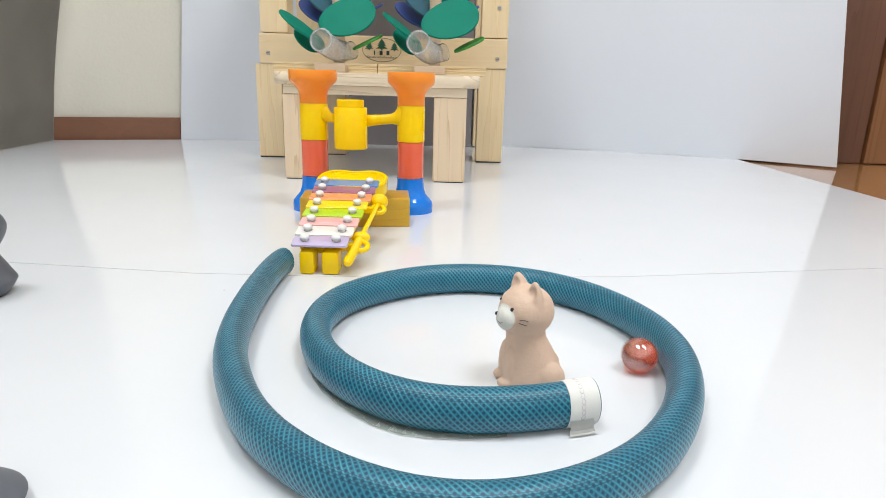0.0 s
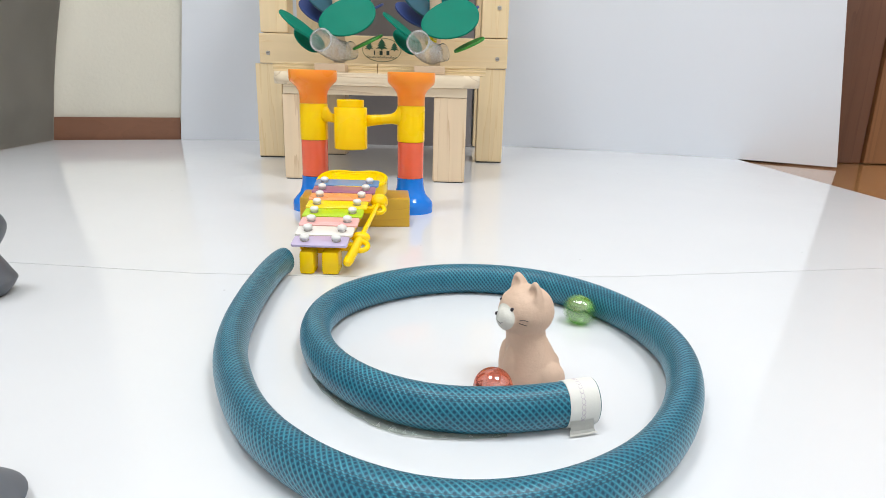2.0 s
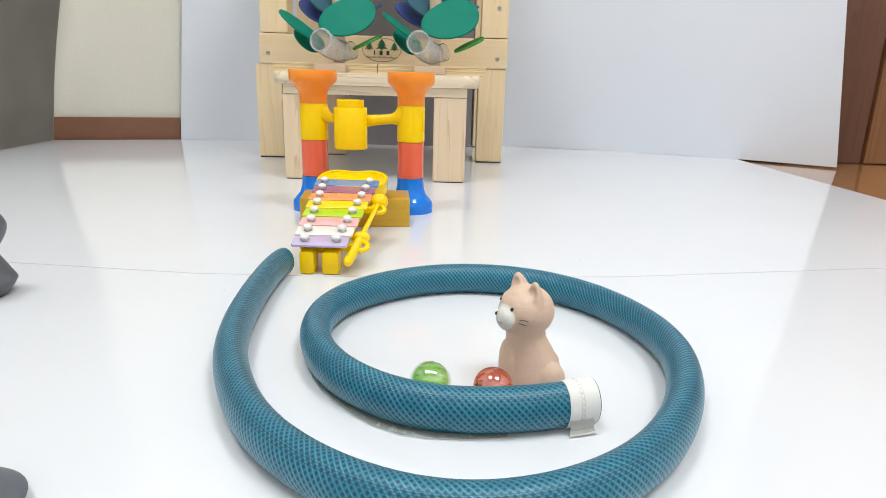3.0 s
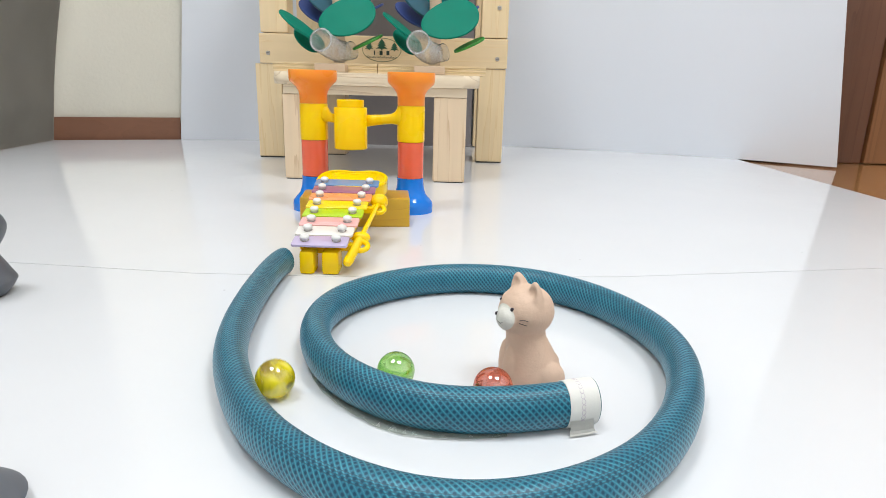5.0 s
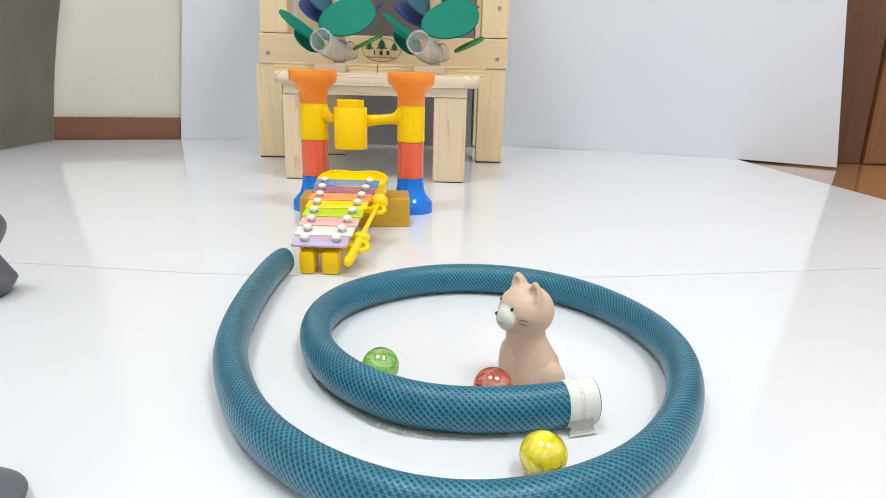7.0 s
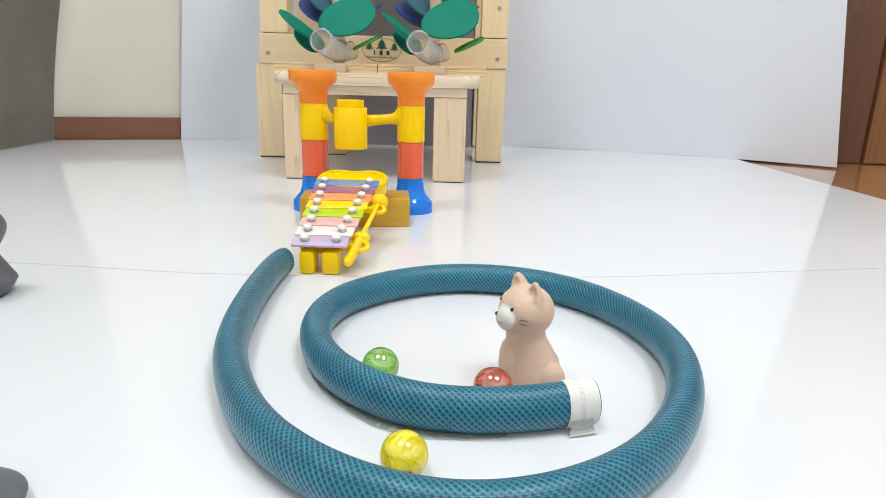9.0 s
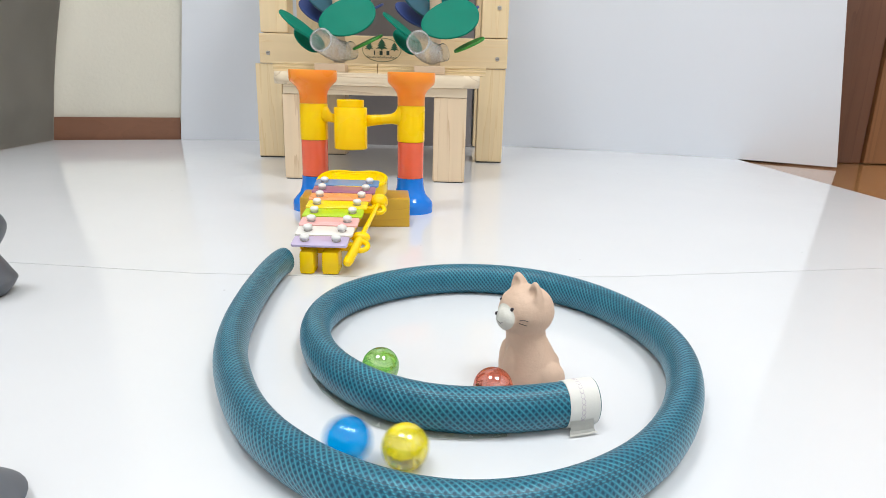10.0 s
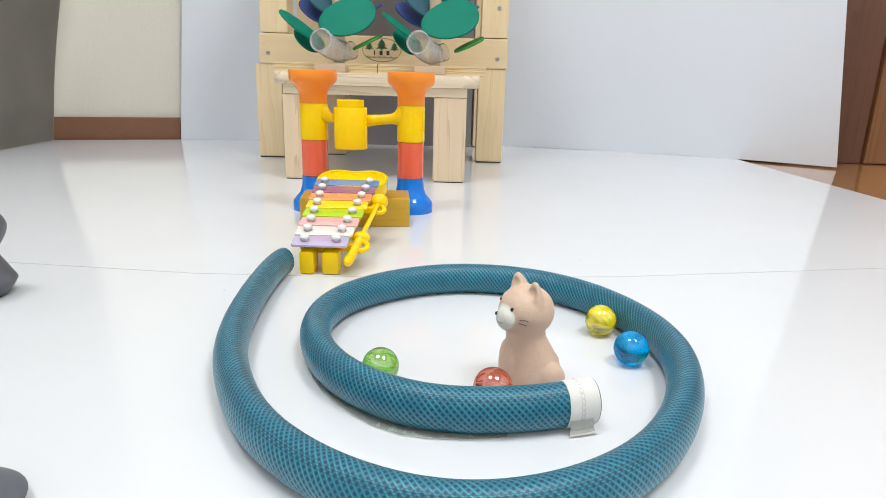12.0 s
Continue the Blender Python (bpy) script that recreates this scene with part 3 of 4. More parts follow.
def leaf(center, normal, along, a, b, material, parent):
    """An oval leaf plate, slightly cupped, with a rounded rim."""
    n = Vector(normal).normalized()
    u = Vector(along)
    u = (u - n * u.dot(n)).normalized()
    v = n.cross(u)
    bm = bmesh.new()
    segs = 40
    c = Vector(center)

    def at(k, f, h):
        t = 2 * math.pi * k / segs
        w = 1.0 + 0.10 * math.cos(t)
        return c + u * (a * f * math.cos(t)) + v * (b * f * w * math.sin(t)) + n * h
    rows = [(0.98, 0.0015), (1.0, 0.0009), (1.0, -0.0009), (0.98, -0.0015)]
    rings = [[bm.verts.new(at(k, f, h)) for k in range(segs)] for f, h in rows]
    for p, q in zip(rings, rings[1:]):
        for k in range(segs):
            bm.faces.new((p[k], p[(k + 1) % segs], q[(k + 1) % segs], q[k]))
    bm.faces.new(rings[0])
    bm.faces.new(rings[-1])
    return part("leaf", bm, material, parent, smooth=True)


def build_trees():
    teal = surface("teal_leaf", (0.0015, 0.195, 0.13), 0.5, spec=0.15, vary=0.06, bump=0.01, blotch=25)
    deep = surface("deep_teal_leaf", (0.002, 0.12, 0.115), 0.5, spec=0.15, vary=0.06, bump=0.01, blotch=25)
    blue = surface("blue_leaf", (0.028, 0.055, 0.20), 0.45, vary=0.08, bump=0.01, blotch=25)
    navy = surface("slate_leaf", (0.02, 0.095, 0.14), 0.45, vary=0.08, bump=0.01, blotch=25)
    green = surface("bright_green_leaf", (0.035, 0.26, 0.03), 0.4, vary=0.06, bump=0.01, blotch=25)
    t = thing("marble_tree", (-0.148, 0.925, 0.153), "wooden marble tree with oval teal, blue and green leaves", "marble tree", "marble trees")
    part("trunk", sweep([(-0.1573, 0.925, 0.153), (-0.1573, 0.925, 0.42)], 0.0085, 20), M_BEECH, t, smooth=True)
    leaf((-0.1365, 0.868, 0.2125), (-0.15, -0.80, 0.58), (1, 0, 0.30), 0.0395, 0.0315, teal, t)
    leaf((-0.2015, 0.868, 0.2005), (0.60, -0.14, 0.78), (0.78, 0.05, -0.62), 0.0305, 0.026, teal, t)
    leaf((-0.1955, 0.902, 0.1850), (0.50, -0.62, 0.60), (0.70, 0.1, -0.55), 0.023, 0.019, teal, t)
    leaf((-0.1905, 0.938, 0.2245), (0.42, -0.62, 0.66), (0.88, 0.1, -0.45), 0.028, 0.019, blue, t)
    leaf((-0.1790, 0.930, 0.2360), (0.45, -0.60, 0.66), (0.75, 0.1, -0.65), 0.028, 0.018, navy, t)
    leaf((-0.1420, 0.945, 0.2480), (-0.15, -0.80, 0.58), (1, 0, 0.1), 0.034, 0.022, deep, t)
    leaf((-0.1095, 0.872, 0.1815), (-0.42, -0.16, 0.88), (0.87, 0.0, 0.46), 0.0225, 0.020, green, t)
    leaf((-0.1220, 0.940, 0.2250), (-0.42, -0.16, 0.88), (0.87, 0.0, 0.46), 0.030, 0.020, blue, t)
    copy_thing(t, Matrix.Translation((-0.148 + 0.1378, 0.925, 0.153)))

    c = thing("clear_chute", (-0.150, 0.86, 0.153), "clear plastic elbow tube lying under the marble tree", "tube", "clear tubes")
    tube = part("tube", pipe_wall(smooth_line([(-0.1640, 0.826, 0.1805), (-0.1585, 0.846, 0.1745), (-0.1520, 0.866, 0.1700), (-0.1455, 0.880, 0.1685)], 5), 0.0148, 0.0134), M_CLEAR, c, smooth=True)
    part("rim", pipe_wall([(-0.1641, 0.8256, 0.1806), (-0.1636, 0.8276, 0.1800)], 0.0155, 0.0135), M_CLEAR, tube, smooth=True)
    part("side_cup", pipe_wall(smooth_line([(-0.1440, 0.876, 0.1690), (-0.1360, 0.872, 0.1690), (-0.1300, 0.868, 0.1705)], 4), 0.0120, 0.0109), M_CLEAR, c, smooth=True)
    copy_thing(c, Matrix.Translation((-0.150 + 0.1250, 0.86, 0.1535)))


# ------------------------------------------------------------------ plastic marble run
def build_run():
    cy = 0.636
    t = thing("marble_run", (-0.0857, cy, 0.0), "plastic marble run of two stacked columns joined by a drum", "marble run")
    for x in (-0.1353, -0.0362):
        hole = 0.0112
        part("base", lathe(x, cy, [(0.0238, 0.0), (0.0240, 0.006), (0.0236, 0.0095), (0.0205, 0.0135), (0.0165, 0.0180), (0.0146, 0.0240), (0.0138, 0.0310), (0.0138, 0.0354), (hole, 0.0354), (hole, 0.002), (0.012, 0.0)], 48, True), M_BLUE, t, "glossy blue flared base", smooth=True)
        part("riser", lathe(x, cy, [(0.0134, 0.0358), (0.0134, 0.0724), (hole, 0.0724), (hole, 0.0358)], 40, True), M_RED, t, "red tube", smooth=True)
        part("socket", lathe(x, cy, [(0.0139, 0.0728), (0.0141, 0.0745), (0.0141, 0.1078), (0.0136, 0.1086), (hole, 0.1086), (hole, 0.0728)], 40, True), M_YELLOW, t, "yellow socket tube", smooth=True)
        part("funnel", lathe(x, cy, [(0.0138, 0.1088), (0.0138, 0.1165), (0.0146, 0.1205), (0.0170, 0.1245), (0.0205, 0.1280), (0.0230, 0.1305), (0.0238, 0.1325), (0.0240, 0.1402), (0.0236, 0.1412), (0.0222, 0.1412), (0.0220, 0.1335), (0.0185, 0.1285), (0.0150, 0.1235), (0.0120, 0.1165), (hole, 0.1088)], 48, True), M_ORANGE, t, "translucent orange funnel cup", smooth=True)
    dx, dy = -0.0966, 0.628
    drum = part("drum", lathe(dx, dy, [(0.0158, 0.0648), (0.0166, 0.0656), (0.0166, 0.1052), (0.0160, 0.1060), (0.0134, 0.1062), (0.0120, 0.1062), (0.0120, 0.0648)], 48, True), M_YELLOW, t, smooth=True)
    part("collar", lathe(dx, dy, [(0.0135, 0.1063), (0.0136, 0.1128), (0.0131, 0.1134), (0.0115, 0.1134), (0.0115, 0.1063)], 40, True), M_YELLOW, drum, smooth=True)
    # gutters from the sockets to the drum, flaring where they leave the socket
    right = [(-0.0420, 0.0990, 0.0112, 0.0090), (-0.0488, 0.0988, 0.0098, 0.0086), (-0.0503, 0.0975, 0.0078, 0.0082), (-0.0525, 0.0962, 0.0062, 0.0078),
             (-0.0560, 0.0953, 0.0051, 0.0076), (-0.0640, 0.0945, 0.0050, 0.0076), (-0.0730, 0.0936, 0.0055, 0.0078), (-0.0830, 0.0926, 0.0062, 0.0080)]
    left = [(-0.1290, 0.0985, 0.0080, 0.0095), (-0.1206, 0.0985, 0.0078, 0.0090), (-0.1192, 0.0972, 0.0063, 0.0086), (-0.1178, 0.0957, 0.0051, 0.0082),
            (-0.1160, 0.0947, 0.0046, 0.0080), (-0.1110, 0.0945, 0.0046, 0.0080)]
    for rows in (right, left):
        bm = bmesh.new()
        rings = []
        for x, z, tall, deep in rows:
            rings.append([bm.verts.new((x, 0.632 + 0.72 * deep * math.copysign(abs(math.cos(a)) ** 0.75, math.cos(a)), z + tall * math.copysign(abs(math.sin(a)) ** 0.75, math.sin(a))))
                          for a in (2 * math.pi * k / 32 for k in range(32))])
        for p, q in zip(rings, rings[1:]):
            for k in range(32):
                bm.faces.new((p[k], p[(k + 1) % 32], q[(k + 1) % 32], q[k]))
        bm.faces.new(rings[0])
        bm.faces.new(rings[-1])
        part("gutter", bm, M_YELLOW, t, smooth="all")


# ------------------------------------------------------------------ xylophone on its block
TILT = Matrix.Translation((-0.0868, 0.409, 0.0205)) @ Matrix.Rotation(math.atan(0.176), 4, "X")


def tilted(bm):
    bmesh.ops.transform(bm, matrix=TILT, verts=bm.verts)
    return bm


def build_xylophone():
    w = block(-0.0506, 0.0506, -0.0, 0.044, 0.0, 0.0275, 0.0012, Matrix.Translation((-0.0825, 0.5560, 0)) @ Matrix.Rotation(radians(5.5), 4, "Z"))
    tagged(part("wooden_toy_block", w, M_STAINED), "yellow-stained wooden block propping up the xylophone", "block")
    t = thing("xylophone", (-0.0868, 0.409, 0.0), "yellow toy xylophone with eight coloured metal bars", "xylophone")
    # tapering body
    body = [(-0.0115, 0.014), (0.0115, 0.014), (0.0195, 0.141), (-0.0195, 0.141)]
    part("body", tilted(slab(body, -0.0115, -0.0022, 0.001)), M_TOYYELLOW, t)
    for sx in (-1, 1):
        rail = [(sx * 0.0112, 0.013), (sx * 0.0160, 0.013), (sx * 0.0245, 0.141), (sx * 0.0196, 0.141)]
        part("rail", tilted(slab(rail if sx > 0 else rail[::-1], -0.0085, -0.0012, 0.0008)), M_TOYYELLOW, t)
    # two-lobed head
    head = []
    for k in range(64):
        a = 2 * math.pi * k / 64
        lobes = 1 - 0.26 * math.exp(-((a - math.pi / 2) / 0.42) ** 2)
        sq = (abs(math.cos(a)) ** 2.6 + abs(math.sin(a)) ** 2.6) ** (-1 / 2.6)
        head.append((0.0022 + 0.0320 * sq * math.cos(a), 0.148 + 0.0255 * sq * math.sin(a) * lobes))
    part("head", tilted(slab(head, -0.0110, -0.0005, 0.0012)), M_TOYYELLOW, t, smooth=True)
    for f, r in ((0.93, 0.0014), (0.66, 0.0008)):
        loop = [TILT @ Vector((0.0022 + (x - 0.0022) * f, 0.148 + (y - 0.148) * f, -0.0004)) for x, y in head]
        part("rim", sweep(loop + loop[:1], r, 8, cap=False), M_TOYYELLOW, t, "raised glossy rim", smooth="all")
    # eight bars, from the short one up to the long one
    tints = [("lavender", (0.56, 0.47, 0.68)), ("white", (0.86, 0.83, 0.78)), ("pink", (0.88, 0.47, 0.45)), ("lime", (0.47, 0.70, 0.003)),
             ("yellow", (0.97, 0.74, 0.003)), ("orange", (0.90, 0.34, 0.13)), ("plum", (0.36, 0.13, 0.25)), ("blue", (0.13, 0.28, 0.56))]
    stud = lathe(0, 0, [(0.0024, 0.0), (0.0024, 0.0014), (0.0031, 0.0017), (0.0035, 0.0028), (0.0031, 0.0039), (0.0018, 0.0046), (0.0005, 0.0048)], 20)
    # flat disc round the stud, coloured dark as a recess's shade
    hole = [stud.verts.new((0.0032 * math.cos(2 * math.pi * k / 20), 0.0032 * math.sin(2 * math.pi * k / 20), 0.0003)) for k in range(20)]
    stud.faces.new(hole).material_index = 1
    me = bpy.data.meshes.new("stud")
    bmesh.ops.transform(stud, matrix=TILT.to_3x3().to_4x4(), verts=stud.verts)
    stud.to_mesh(me)
    stud.free()
    me.materials.append(M_KNOB)
    me.materials.append(M_RECESS_SHADE)
    me.shade_smooth()
    for i, (tint, col) in enumerate(tints):
        s0 = 0.0005 + i * 0.01770
        half = 0.0197 + 0.00122 * i
        m = surface(tint + "_enamel", col, 0.26, vary=0.03, bump=0.0, metal=0.05, coat=0.4)
        taper = 0.0006
        bar = part("bar", tilted(slab([(x * (1 + (y - s0) * taper), y) for x, y in rounded(-half, half, s0, s0 + 0.0158, 0.0022, 4)], -0.0004, 0.0013, 0.0004)), m, t, tint + " enamelled metal bar", smooth=True)
        sp = 0.0112 + 0.00126 * i
        for sx in (-1, 1):
            k = new("stud", me)
            k.parent = bar
            k.location = TILT @ Vector((sx * sp, s0 + 0.0078, 0.0012)) - t.location
            tagged(k, "round white plastic stud")
    for x0, x1 in ((-0.1010, -0.0902), (-0.0852, -0.0730)):
        part("foot", block(x0, x1, 0.4095, 0.426, 0.0, 0.0168, 0.0028), M_TOYYELLOW, t, smooth=True)
    for x, y, z in ((-0.0530, 0.4960, 0.0300), (-0.0585, 0.4290, 0.0165)):
        ring = [(x - 0.0016 + 0.0052 * math.cos(a), y + 0.0050 * math.sin(a), z + 0.002 * math.sin(a)) for a in (2 * math.pi * k / 24 for k in range(25))]
        part("clip", sweep(ring, 0.0020, 12, cap=False), M_TOYYELLOW, t, smooth=True)
    for x, y, z in ((-0.0600, 0.4960, 0.0300), (-0.0655, 0.4290, 0.0165)):
        part("clip_arm", block(x - 0.006, x + 0.002, y - 0.004, y + 0.004, z - 0.003, z + 0.002, 0.001), M_TOYYELLOW, t)
    m = thing("mallet", (-0.0600, 0.455, 0.02), "yellow plastic mallet clipped to the xylophone's side", "mallet")
    a, b = Vector((-0.0662, 0.4030, 0.0105)), Vector((-0.0545, 0.5060, 0.0345))
    part("shaft", sweep([a.lerp(b, 0.36), b], 0.0019, 14), M_TOYYELLOW, m, smooth=True)
    part("grip", sweep([a.lerp(b, f) for f in (0.0, 0.015, 0.05, 0.30, 0.36, 0.38)], [0.0018, 0.0030, 0.0036, 0.0034, 0.0030, 0.0020], 18), M_TOYYELLOW, m, smooth=True)
    part("head", ball(b, (0.0072, 0.0072, 0.0068)), M_TOYYELLOW, m, smooth="all")
    part("collar", ball(a.lerp(b, 0.38), (0.0072, 0.0052, 0.0045)), M_TOYYELLOW, m, smooth="all")


# ------------------------------------------------------------------ hose
HOSE_R, HOSE_B = 0.0077, 0.0096   # half width and half height: the bent hose is oval
COIL = [(-111.4, 410.2), (-115.5, 399.1), (-109.9, 287.6), (-86.6, 229.6), (-60.4, 184.8), (3.5, 144.7), (77.1, 177.1), (115.4, 250.5),
        (115.9, 308.3), (79.8, 373.4), (0.5, 392.7), (-71.8, 334.7), (-62.8, 260.6), (-18.2, 213.5), (24.0, 212.7), (62.0, 225.2)]


def coil(count):
    """Evenly spaced points on the hose's axis: a clamped cubic B-spline."""
    n = len(COIL)
    knots = [0.0] * 3 + [i / (n - 3) for i in range(n - 2)] + [1.0] * 3
    ctl = [Vector((x / 1000, y / 1000, HOSE_B)) for x, y in COIL]

    def point(u):
        k = min(max(int(u * (n - 3)), 0), n - 4) + 3
        d = [ctl[j + k - 3].copy() for j in range(4)]
        for r in range(1, 4):
            for j in range(3, r - 1, -1):
                i = j + k - 3
                w = (u - knots[i]) / (knots[i + 4 - r] - knots[i])
                d[j] = d[j - 1] * (1 - w) + d[j] * w
        return d[3]
    raw = [point(i / 2000) for i in range(2001)]
    run = [0.0]
    for a, b in zip(raw, raw[1:]):
        run.append(run[-1] + (b - a).length)
    out, j = [], 0
    for i in range(count):
        s = run[-1] * i / (count - 1)
        while j < 1999 and run[j + 1] < s:
            j += 1
        f = (s - run[j]) / max(1e-9, run[j + 1] - run[j])
        out.append(raw[j].lerp(raw[j + 1], f))
    return out, run[-1]


AXIS, HOSE_LEN = coil(520)


def build_hose():
    t = thing("garden_hose", (0.0, 0.27, 0.0), "teal blue netted garden hose laid in an open spiral", "hose")
    segs = 44
    bm = bmesh.new()
    uv = bm.loops.layers.uv.new("along")
    rings = []
    for i, p in enumerate(AXIS):
        d = (AXIS[min(i + 1, len(AXIS) - 1)] - AXIS[max(i - 1, 0)]).normalized()
        side = Vector((d.y, -d.x, 0))
        rings.append([bm.verts.new(p + side * HOSE_R * math.cos(2 * math.pi * k / segs) + Vector((0, 0, HOSE_B * math.sin(2 * math.pi * k / segs)))) for k in range(segs)])
    step = HOSE_LEN / (len(AXIS) - 1)
    for i in range(len(AXIS) - 1):
        for k in range(segs):
            f = bm.faces.new((rings[i][k], rings[i][(k + 1) % segs], rings[i + 1][(k + 1) % segs], rings[i + 1][k]))
            for loop, (a, b) in zip(f.loops, ((i, k), (i, k + 1), (i + 1, k + 1), (i + 1, k))):
                loop[uv].uv = (a * step, b / segs)
    hose = part("tube", bm, M_HOSE, t, smooth="all")
    part("bore", sweep(AXIS[::6], 0.0058, 20, cap=False), M_HOSE_IN, hose, smooth="all")
    for e, n in ((AXIS[0], AXIS[2]), (AXIS[-1], AXIS[-3])):
        d = (e - n).normalized()
        part("cut_end", pipe_wall([e - d * 0.001, e + d * 0.0005], HOSE_R - 0.0001 if e is AXIS[0] else HOSE_R + 0.0002, 0.0058, 32, HOSE_B / HOSE_R), M_HOSE_CUT, hose, smooth=True)
    # paper tape round the inner end, its tail stuck to the board
    tape = part("tape", pipe_wall(AXIS[-8:], HOSE_R + 0.0004, HOSE_R + 0.0001, 44, HOSE_B / HOSE_R), M_TAPE, t, "white paper tape with a pale chain print", smooth=True)
    end = AXIS[-5]
    d = (AXIS[-2] - AXIS[-8]).normalized()
    out = Vector((d.y, -d.x, 0))
    bm = bmesh.new()
    rows = []
    for s, h in ((0.0076, 0.0066), (0.0078, 0.0040), (0.0081, 0.0020), (0.0088, 0.0011), (0.0099, 0.0009)):
        rows.append([bm.verts.new(Vector((end.x, end.y, 0)) + out * s + d * (f * 0.0112 + 0.0007 * math.sin(f * 9 + s * 900)) + Vector((0, 0, h + 0.0003 * (f > 0.3)))) for f in (-0.5, -0.25, 0.0, 0.25, 0.5)])
    for a, b in zip(rows, rows[1:]):
        for k in range(4):
            bm.faces.new((a[k], a[k + 1], b[k + 1], b[k]))
    bmesh.ops.solidify(bm, geom=bm.faces[:], thickness=0.00015)
    part("tape_tail", bm, M_TAPE, tape)
    for k in range(13):
        a = radians(-25 + k * 13)
        c = end + out * math.cos(a) * (HOSE_R + 0.0004) + Vector((0, 0, math.sin(a) * (HOSE_B + 0.0004)))
        n = (out * math.cos(a) + Vector((0, 0, math.sin(a)))).normalized()
        q = n.cross(d)
        ring = [c + (d * math.cos(b) * 0.00085 + q * math.sin(b) * 0.00105) for b in (2 * math.pi * j / 10 for j in range(11))]
        part("printed_link", sweep(ring, 0.00012, 5, cap=False), M_TAPEPRINT, tape)
    # clear sticky strip under the inner turn, its lip showing on the camera's side
    bm = bmesh.new()
    rows = []
    lo, hi = int(len(AXIS) * 0.845), int(len(AXIS) * 0.962)
    for i in range(lo, hi):
        p, q = AXIS[i], AXIS[i + 1]
        e = (q - p).normalized()
        o = Vector((e.y, -e.x, 0))
        f = (i - lo) / (hi - lo)
        lip = 0.0050 + 0.0022 * math.sin(math.pi * f) ** 0.8 + 0.0024 * math.exp(-((f - 0.62) / 0.17) ** 2) + 0.0002 * math.sin(f * 61)
        g = Vector((p.x, p.y, 0))
        rows.append([bm.verts.new(g + o * s + Vector((0, 0, z))) for s, z in ((0.001, 0.0006), (0.005, 0.0007), (lip - 0.001, 0.0008 + 0.0002 * math.sin(f * 31)), (lip, 0.0010 + 0.0003 * math.sin(f * 19)))])
    for a, b in zip(rows, rows[1:]):
        for k in range(3):
            bm.faces.new((a[k], a[k + 1], b[k + 1], b[k]))
    bmesh.ops.solidify(bm, geom=bm.faces[:], thickness=0.0002)
    part("sticky_strip", bm, M_STRIP, t, "clear sticky strip with a wavy edge")


# ------------------------------------------------------------------ cat figure
def build_cat():
    """A small seated clay cat, turned towards the left, as one closed mesh."""
    bx, by = 0.0415, 0.2590
    face = Vector((-0.86, -0.51, 0.0))
    bm = bmesh.new()
    # the body as one hull: height, middle, half length, half width
    hull = smooth_line([(0.0, 0.0018, 0.0118, 0.0102), (0.0012, 0.0018, 0.0136, 0.0118), (0.0060, 0.0014, 0.0138, 0.0121), (0.0120, 0.0006, 0.0124, 0.0112),
                        (0.0180, -0.0008, 0.0106, 0.0100), (0.0240, -0.0026, 0.0092, 0.0090), (0.0320, -0.0030, 0.0084, 0.0084)], 5)
    rings = [[bm.verts.new((bx + p[1] + p[2] * math.cos(a), by + p[3] * math.sin(a), p[0])) for a in (2 * math.pi * k / 40 for k in range(40))] for p in hull]
    for p, q in zip(rings, rings[1:]):
        for k in range(40):
            bm.faces.new((p[k], p[(k + 1) % 40], q[(k + 1) % 40], q[k]))
    bm.faces.new(rings[0][::-1])
    bm.faces.new(rings[-1])
    spec = [((0.0074, -0.0070, 0.0060), (0.0080, 0.0056, 0.0080)), ((0.0074, 0.0070, 0.0060), (0.0080, 0.0056, 0.0080)),
            ((-0.0098, -0.0052, 0.0090), (0.0034, 0.0034, 0.0112)), ((-0.0108, 0.0034, 0.0090), (0.0034, 0.0034, 0.0112)),
            ((-0.0112, -0.0058, 0.0023), (0.0042, 0.0034, 0.0027)), ((-0.0122, 0.0034, 0.0023), (0.0042, 0.0034, 0.0027)),
            ((-0.0032, -0.0005, 0.0358), (0.0127, 0.0124, 0.0118)), ((-0.0112, -0.0052, 0.0340), (0.0060, 0.0066, 0.0062))]
    for c, r in spec:
        ball((bx + c[0], by + c[1], c[2]), r, bm, 32, 20)
    ears = []
    for foot, tip in ((Vector((-0.0058, 0.0045, 0.0440)), Vector((-0.0076, 0.0045, 0.0520))), (Vector((-0.0006, -0.0066, 0.0432)), Vector((-0.0010, -0.0068, 0.0512)))):
        base, top = foot + Vector((bx, by, 0)), tip + Vector((bx, by, 0))
        n0 = len(bm.verts)
        sweep([base - (top - base) * 0.35, base, base.lerp(top, 0.5), base.lerp(top, 0.85), top], [0.0052, 0.0045, 0.0034, 0.0020, 0.0009], 20, bm)
        bm.verts.ensure_lookup_table()
        for v in bm.verts[n0:]:
            v.co -= face * ((v.co - base).dot(face) * 0.22)
        ears.append((base.lerp(top, 0.45) + Vector((-0.72, -0.69, 0.0)) * 0.0028, (top - base).normalized()))
    me = bpy.data.meshes.new("rough")
    bm.to_mesh(me)
    bm.free()
    tmp = new("rough", me)
    mod = tmp.modifiers.new("weld", "REMESH")
    mod.mode, mod.voxel_size = "VOXEL", 0.00042
    mod2 = tmp.modifiers.new("soft", "SMOOTH")
    mod2.iterations, mod2.factor = 20, 0.5
    dg = bpy.context.evaluated_depsgraph_get()
    bm = bmesh.new()
    bm.from_mesh(bpy.data.meshes.new_from_object(tmp.evaluated_get(dg)))
    bpy.data.objects.remove(tmp)
